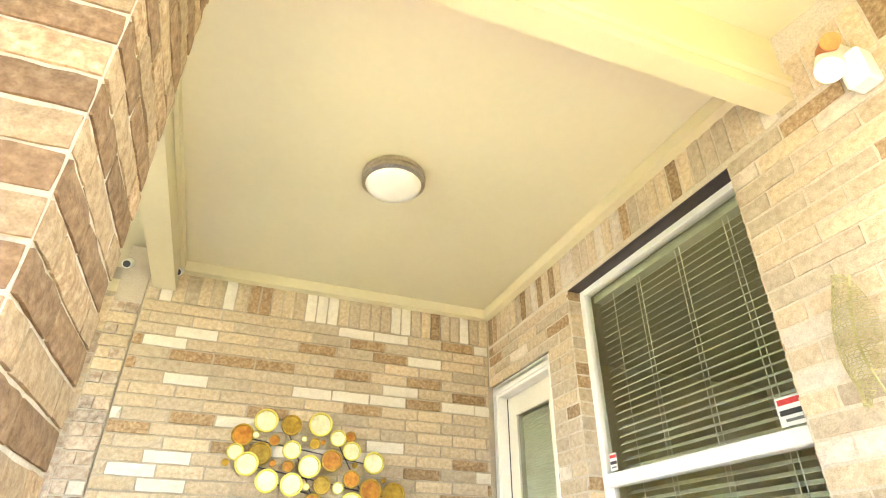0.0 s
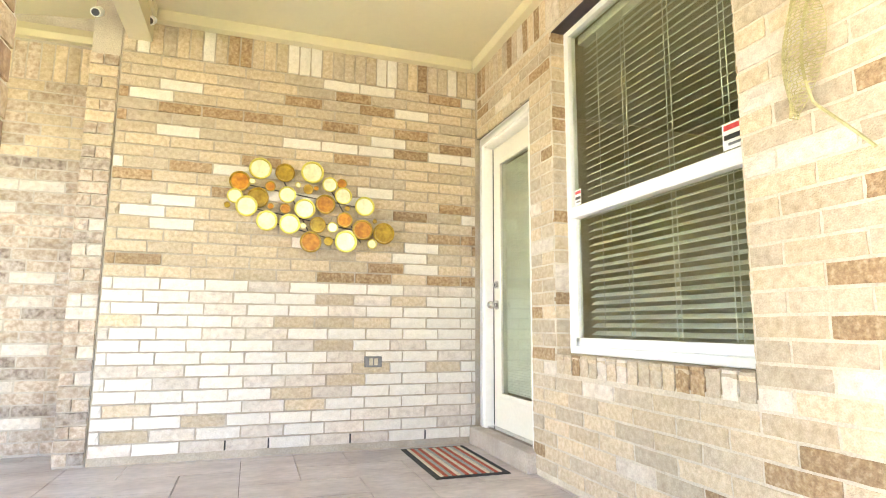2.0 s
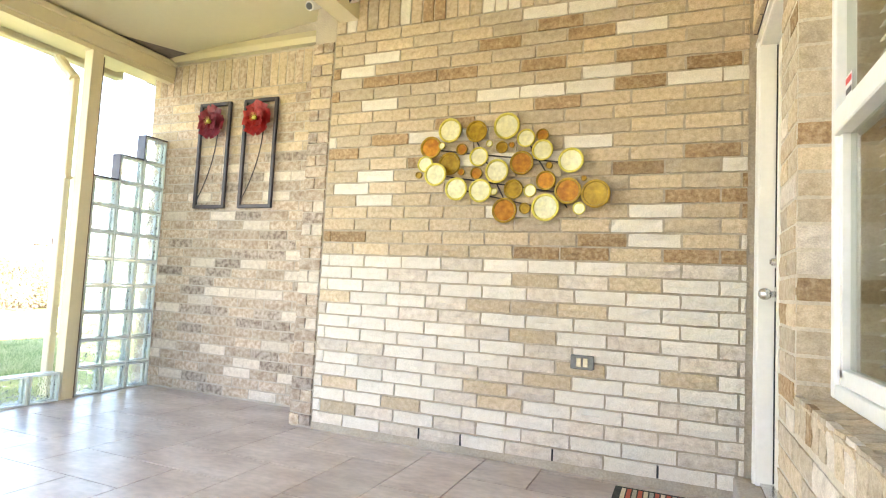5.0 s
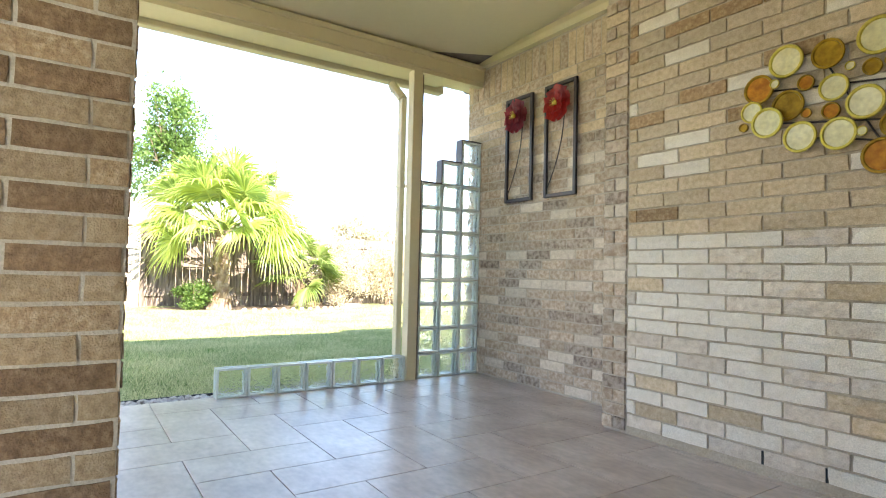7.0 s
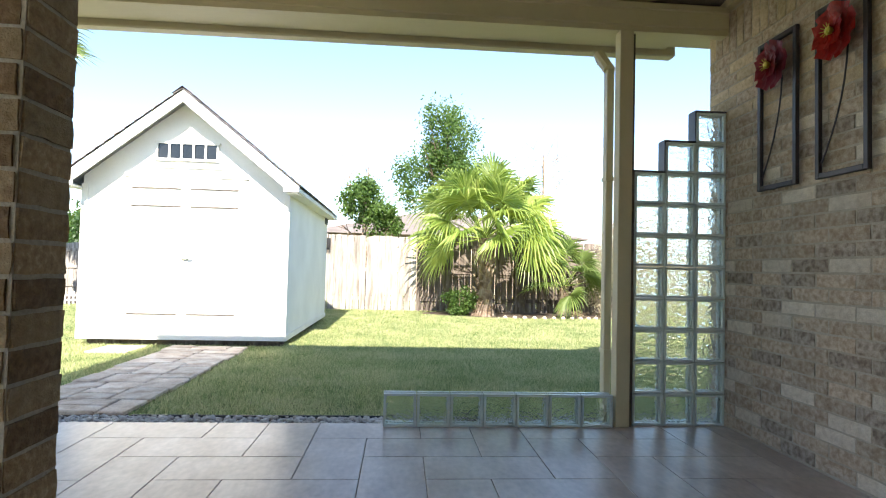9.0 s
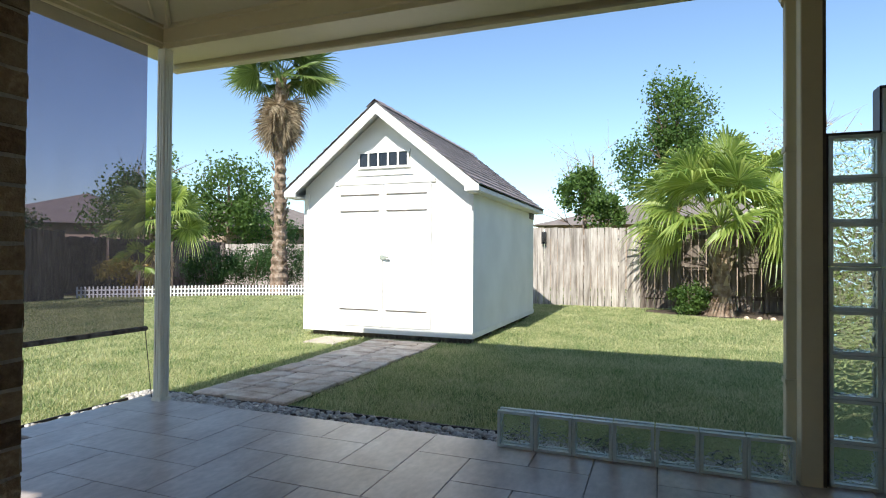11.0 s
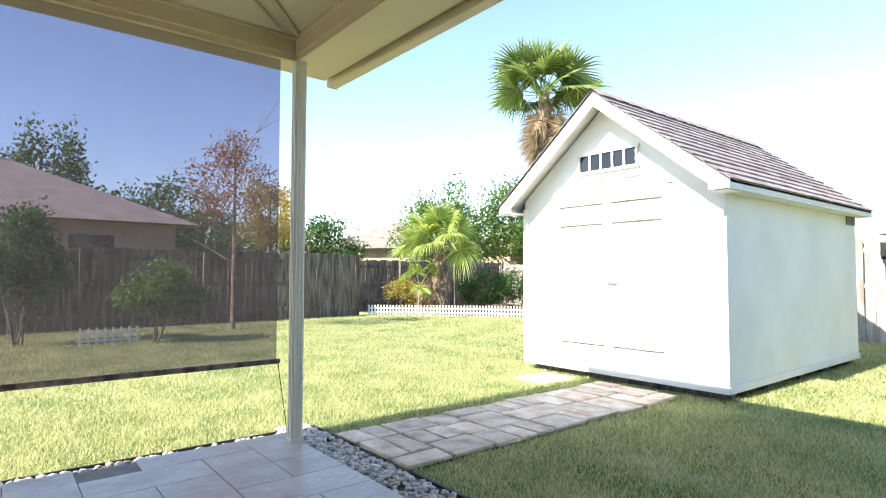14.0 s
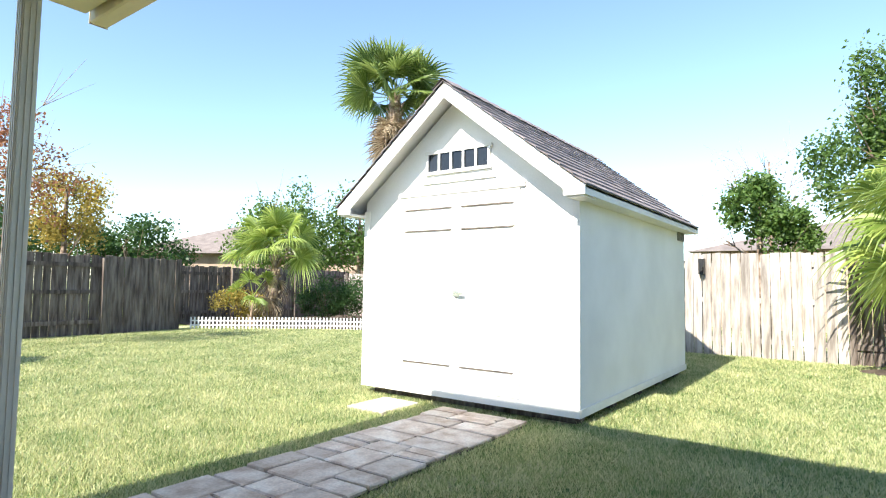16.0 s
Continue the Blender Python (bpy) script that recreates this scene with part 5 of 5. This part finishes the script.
be = thing("bed_edging", (0, 0, 0), "scalloped stone edging round the palm bed", "edging")
bm = bmesh.new()
for k in range(34):
    a = radians(95 - 110 + k * 5)
    c = Vector((-11.3 + 0.99 * math.cos(a), 5.6 + 2.45 * math.sin(a), G))
    bmesh.ops.create_uvsphere(bm, u_segments=8, v_segments=5, radius=0.055, matrix=Matrix.Translation(c + Vector((0, 0, 0.02))))
part("stones", bm, brick_rose, be)

# ---- neighbouring houses ----
def house(label, x, y, w, d, hw, hr, rz, vents=3):
    h = thing("neighbour_house", (x, y, 0), label, "house", "houses beyond the fences")
    h.rotation_euler = (0, 0, rz)
    bm = bmesh.new()
    box(bm, -w / 2, w / 2, -d / 2, d / 2, G, hw)
    part("wall", bm, wall_far, h)
    bm = bmesh.new()
    o = 0.5
    e = [bm.verts.new(p) for p in ((-w / 2 - o, -d / 2 - o, hw - 0.05), (w / 2 + o, -d / 2 - o, hw - 0.05), (w / 2 + o, d / 2 + o, hw - 0.05), (-w / 2 - o, d / 2 + o, hw - 0.05))]
    k = max(0.5, (w - d) / 2)
    r = [bm.verts.new((-k, 0, hr)), bm.verts.new((k, 0, hr))]
    bm.faces.new((e[0], e[1], r[1], r[0]))
    bm.faces.new((e[2], e[3], r[0], r[1]))
    bm.faces.new((e[1], e[2], r[1]))
    bm.faces.new((e[3], e[0], r[0]))
    bm.faces.new(e)
    part("roof", bm, roof_far, h)
    for i in range(vents):
        bm = bmesh.new()
        cyl(bm, (-k + i * 1.3, 0.5, hr - 0.4), (-k + i * 1.3, 0.5, hr + 0.15), 0.06, n=8)
        part("roof_vent", bm, grey_plastic, h)
    for i in range(3):
        bx("window", (-w / 3 + i * w / 3 - 0.5, -w / 3 + i * w / 3 + 0.5, d / 2 + 0.002, d / 2 + 0.02, 0.9, 2.1), black_gloss, h)


house("single-storey brick house with a brown hipped roof", -27.0, -20.0, 9, 8, 2.6, 4.6, 1.2)
house("single-storey brick house with a brown hipped roof", -21.0, -26.0, 9, 8, 2.6, 4.4, 0.6, 0)
house("brick house with a broad hipped roof over the dark fence", 1.9, -16.8, 12, 8, 2.5, 4.6, 0.05, 1)
house("brick house with a pale brown hipped roof", -24.5, 4.5, 10, 9, 2.3, 3.7, 1.57, 0)

# ---- grass ----
def grass(name, n, seed, x0, x1, y0, y1, h, dens):
    rs = np.random.RandomState(seed)
    P = np.c_[rs.uniform(x0, x1, n), rs.uniform(y0, y1, n)]
    x, y = P[:, 0], P[:, 1]
    keep = np.ones(n, bool)
    for a, b, c, d in ((PX - 0.3, 9, PY - 0.18, 9), (-5.35, PX - 0.2, 0.04, 0.90), (SX0 + 0.1, SX1 - 0.02, SY0 + 0.08, SY1 - 0.05), (-16.2, -12.0, -20, 20)):
        keep &= ~((x > a) & (x < b) & (y > c) & (y < d))
    keep &= ~((((x + 11.3) / 0.95) ** 2 + ((y - 5.6) / 2.4) ** 2) < 1)
    keep &= ~(x * 0.86 + y * 0.5 < -13.2 + 0 * x)
    P = P[keep]
    dist = np.hypot(P[:, 0] + 1.0, P[:, 1] - 3.0)
    keep = rs.uniform(0, 1, len(P)) < np.clip((dens / (dist + 0.5)) ** 1.3, 0.05, 1)
    P, dist = P[keep], dist[keep]
    n = len(P)
    a = rs.uniform(0, 6.28, n)
    w = 0.0019 + 0.0008 * dist
    hh = h * rs.uniform(0.5, 1.3, n)
    c = np.c_[P, np.full(n, G)]
    side = np.c_[np.cos(a) * w, np.sin(a) * w, np.zeros(n)]
    lean = np.c_[rs.randn(n) * 0.5 * hh, rs.randn(n) * 0.5 * hh, hh]
    V = np.stack([c - side, c + side, c + lean], 1).reshape(-1, 3)
    me = bpy.data.meshes.new(name)
    me.vertices.add(3 * n)
    me.vertices.foreach_set("co", V.ravel())
    me.loops.add(3 * n)
    me.loops.foreach_set("vertex_index", np.arange(3 * n))
    me.polygons.add(n)
    me.polygons.foreach_set("loop_start", np.arange(n) * 3)
    me.update(calc_edges=True)
    me.materials.append(grass_mat)
    return tagged(new(name, me), "mown lawn grass, green with straw-coloured patches", "grass", "", "stuff")


grass("lawn_grass", 1900000, 9, -12.0, 3.5, -10.0, 9.0, 0.034, 5.2)

# ---- floor tiles ----
tiles = slab
TX, TY, TW, TH = -1.98, 1.615, 0.3155, 0.3085
def tile_mesh(w, h):
    bm = bmesh.new()
    box(bm, -w / 2 + 0.0022, w / 2 - 0.0022, -h / 2 + 0.0022, h / 2 - 0.0022, -0.013, 0.0, bevel=0.0012)
    return to_mesh("floor_tile", bm, tile_mat)
TM = {}
count = 0
for j in range(-6, 11):
    for i in range(0, 15):
        c = (i - j + 1) % 4
        if c == 0 or (c == 1 and i == 0):
            w, h, cx, cy = (2, 1, i + 1, j + 0.5) if c == 0 else (1, 1, i + 0.5, j + 0.5)
        elif c == 3:
            w, h, cx, cy = 1, 2, i + 0.5, j + 1
        else:
            continue
        xa, xb = TX + (cx - w / 2) * TW, TX + (cx + w / 2) * TW
        ya, yb = TY + (cy - h / 2) * TH, TY + (cy + h / 2) * TH
        ya, yb = max(ya, PY), min(yb, B_Y + 0.01)
        xb = min(xb, W_X + 0.02)
        if xb - xa < 0.03 or yb - ya < 0.03:
            continue
        key = (round(xb - xa, 3), round(yb - ya, 3))
        if key not in TM:
            TM[key] = tile_mesh(*key)
        o = new("floor_tile", TM[key])
        o.parent = tiles
        o.location = ((xa + xb) / 2, (ya + yb) / 2, 0.0)

# ---- bricks ----
BL, BC, BH = 0.2616, 0.0767, 0.0655
BRICKS = {}
def brick_mesh(length, height, material, variant):
    key = (round(length, 2), round(height, 3), material.name, variant)
    if key not in BRICKS:
        rnd = random.Random(str(key))
        bm = bmesh.new()
        l, h = key[0] / 2, height / 2
        nx = 5 if length > 0.15 else 3
        nz = 2
        front = [[bm.verts.new((-l + 2 * l * i / nx + (rnd.uniform(-0.0022, 0.0022) if 0 < i < nx or 1 else 0), -0.006 + rnd.uniform(-0.0025, 0.002) + (0.004 if i in (0, nx) or j in (0, nz) else 0), -h + 2 * h * j / nz + rnd.uniform(-0.0016, 0.0016))) for j in range(nz + 1)] for i in range(nx + 1)]
        for i in range(nx):
            for j in range(nz):
                bm.faces.new((front[i][j], front[i + 1][j], front[i + 1][j + 1], front[i][j + 1]))
        ring = [front[i][0] for i in range(nx + 1)] + [front[nx][j] for j in range(1, nz + 1)] + [front[i][nz] for i in range(nx - 1, -1, -1)] + [front[0][j] for j in range(nz - 1, 0, -1)]
        back = [bm.verts.new((v.co.x, 0.016, v.co.z)) for v in ring]
        for k in range(len(ring)):
            n_ = (k + 1) % len(ring)
            bm.faces.new((ring[k], back[k], back[n_], ring[n_]))
        BRICKS[key] = to_mesh("brick", bm, material)
    return BRICKS[key]


def lay(owner, M, u, z, length, height, material, rnd, upright=False):
    """One brick: centre u along the wall's face, z up, in the wall's own frame M (x along, -y out)."""
    me = brick_mesh(length, height, material, rnd.randrange(4))
    o = new("brick", me)
    o.parent = owner
    o.matrix_local = M @ Matrix.Translation((u, 0, z)) @ (Matrix.Rotation(radians(90), 4, "Y") if upright else Matrix.Identity(4)) @ Matrix.Rotation(rnd.uniform(-0.004, 0.004), 4, "Y") @ Matrix.Translation((0, rnd.uniform(-0.002, 0.0015), 0))


def brick_face(owner, M, length, z0, rows, pick, seed, off=(0.235, 0.062), holes=(), top=None, u0=0.0):
    rnd = random.Random(seed)
    for r in range(rows):
        z = z0 + BC * (r + 0.5)
        spans = [(u0, length)]
        for a, b, lo, hi in holes:
            if z > lo and z < hi:
                spans = [s for p, q in spans for s in ((p, min(q, a)), (max(p, b), q)) if s[1] - s[0] > 0.03]
        k = off[r % 2] - BL * 2
        joints = []
        while k < length + BL:
            joints.append(k)
            k += BL
        for a, b in zip(joints, joints[1:]):
            for p, q in spans:
                c, d = max(a, p), min(b, q)
                if d - c > 0.028:
                    lay(owner, M, (c + d) / 2, z, d - c - 0.0105, BH, pick(r, rnd), rnd)
    if top:
        zt, hgt = top
        n = int((length - u0) / 0.0767)
        for i in range(n):
            w = (length - u0) / n
            lay(owner, M, u0 + (i + 0.5) * w, zt + hgt / 2, hgt - 0.012, w - 0.011, pick(99, rnd), rnd, True)


def pick_a(r, rnd):
    t = rnd.random()
    if r < 14:
        return brick_pale if t < 0.3 else brick_white if t < 0.94 else brick_tan
    if r == 14:
        return brick_brown if t < 0.3 else brick_tan
    return brick_tan if t < 0.54 else brick_sand if t < 0.74 else brick_white if t < 0.88 else brick_brown


def pick_b(r, rnd):
    t = rnd.random()
    if r > 24:
        return brick_tan if t < 0.5 else brick_rose
    return brick_rose if t < 0.62 else brick_grey if t < 0.85 else brick_pale


def pick_w(r, rnd):
    t = rnd.random()
    return brick_tan if t < 0.46 else brick_pale if t < 0.54 else brick_sand if t < 0.87 else brick_brown


def pick_p(r, rnd):
    t = rnd.random()
    if r % 2:
        return brick_russet if t < 0.8 else brick_brown
    return brick_fawn if t < 0.85 else brick_brown


I4 = Matrix.Identity(4)
brick_face(wall_a, Matrix.Translation((0, A_Y + 0.0, 0)), 2.45, 0.045, 33, pick_a, 1, top=(2.576, 0.225), u0=0.006)
brick_face(wall_b, Matrix.Translation((-2.16, B_Y, 0)), 1.985, 0.01, 32, pick_b, 2, top=(2.465, 0.27))
brick_face(wall_r, Matrix.Translation((-0.172, A_Y, 0)), 0.166, 0.01, 33, pick_b, 3, off=(0.08, 0.0))
brick_face(wall_r, Matrix.Translation((-0.172, B_Y, 0)) @ Matrix.Rotation(radians(-90), 4, "Z"), 0.41, 0.01, 33, pick_b, 4)
brick_face(wall_b, Matrix.Translation((-2.16, 5.2, 0)) @ Matrix.Rotation(radians(-90), 4, "Z"), 0.345, 0.01, 36, pick_b, 5)
ME = Matrix.Translation((W_X, A_Y, 0)) @ Matrix.Rotation(radians(-90), 4, "Z")
def ey(y):
    return A_Y - y
hs = [(ey(WIN[1]), ey(WIN[0]), WIN[2] - 0.10, WIN[3]), (ey(DOOR[1] + 0.03), ey(DOOR[0]), 0, DOOR[3])]
brick_face(wall_w, ME, A_Y - 0.85, 0.03, 33, pick_w, 6, holes=hs, top=(2.576, 0.225), u0=0.012, off=(0.09, 0.22))
rnd = random.Random(77)
n = 17
for i in range(n):
    u = ey(WIN[1]) + (i + 0.5) * (WIN[1] - WIN[0]) / n
    o = new("brick", brick_mesh(0.10, 0.066, pick_w(0, rnd), rnd.randrange(3)))
    o.parent = wall_w
    o.matrix_local = ME @ Matrix.Translation((u, 0.0, WIN[2] - 0.055)) @ Matrix.Rotation(radians(90), 4, "Y")
    o2 = new("brick", brick_mesh(0.10, 0.066, pick_w(0, rnd), rnd.randrange(3)))
    o2.parent = wall_w
    o2.matrix_local = ME @ Matrix.Translation((u, 0.045, WIN[2] - 0.012)) @ Matrix.Rotation(radians(-82), 4, "X") @ Matrix.Rotation(radians(90), 4, "Y")
# window and door reveals
for y, z0_, z1_, sgn in ((WIN[1], WIN[2], WIN[3], 1), (WIN[0], WIN[2], WIN[3], -1), (DOOR[0], 0.12, DOOR[3], -1)):
    r = 0
    z = 0.03 + BC * (int((z0_ - 0.03) / BC) + 0.5)
    while z < z1_:
        me = brick_mesh(0.085, BH, pick_w(0, rnd), rnd.randrange(3))
        o = new("brick", me)
        o.parent = wall_w
        if sgn > 0:
            o.matrix_local = Matrix.Translation((W_X + 0.047, y - 0.001, z)) 
        else:
            o.matrix_local = Matrix.Translation((W_X + 0.047, y + 0.001, z)) @ Matrix.Rotation(radians(180), 4, "Z")
        z += BC
# end of the wall, turning east
brick_face(wall_w, Matrix.Translation((W_X, 0.85, 0)), 1.6, 0.03, 35, pick_w, 8)
# pier faces
px0, px1, py0, py1 = PIER
brick_face(pier, Matrix.Translation((px0, py0, 0)), px1 - px0, 0.02, 33, pick_p, 11, off=(0.0, 0.0))
brick_face(pier, Matrix.Translation((px1, py0, 0)) @ Matrix.Rotation(radians(90), 4, "Z"), py1 - py0, 0.02, 33, pick_p, 12, off=(0.10, -0.07))
brick_face(pier, Matrix.Translation((px1, py1, 0)) @ Matrix.Rotation(radians(180), 4, "Z"), px1 - px0, 0.02, 33, pick_p, 13, off=(0.0, 0.0))
brick_face(pier, Matrix.Translation((px0, py1, 0)) @ Matrix.Rotation(radians(-90), 4, "Z"), py1 - py0, 0.02, 33, pick_p, 14, off=(0.10, -0.07))
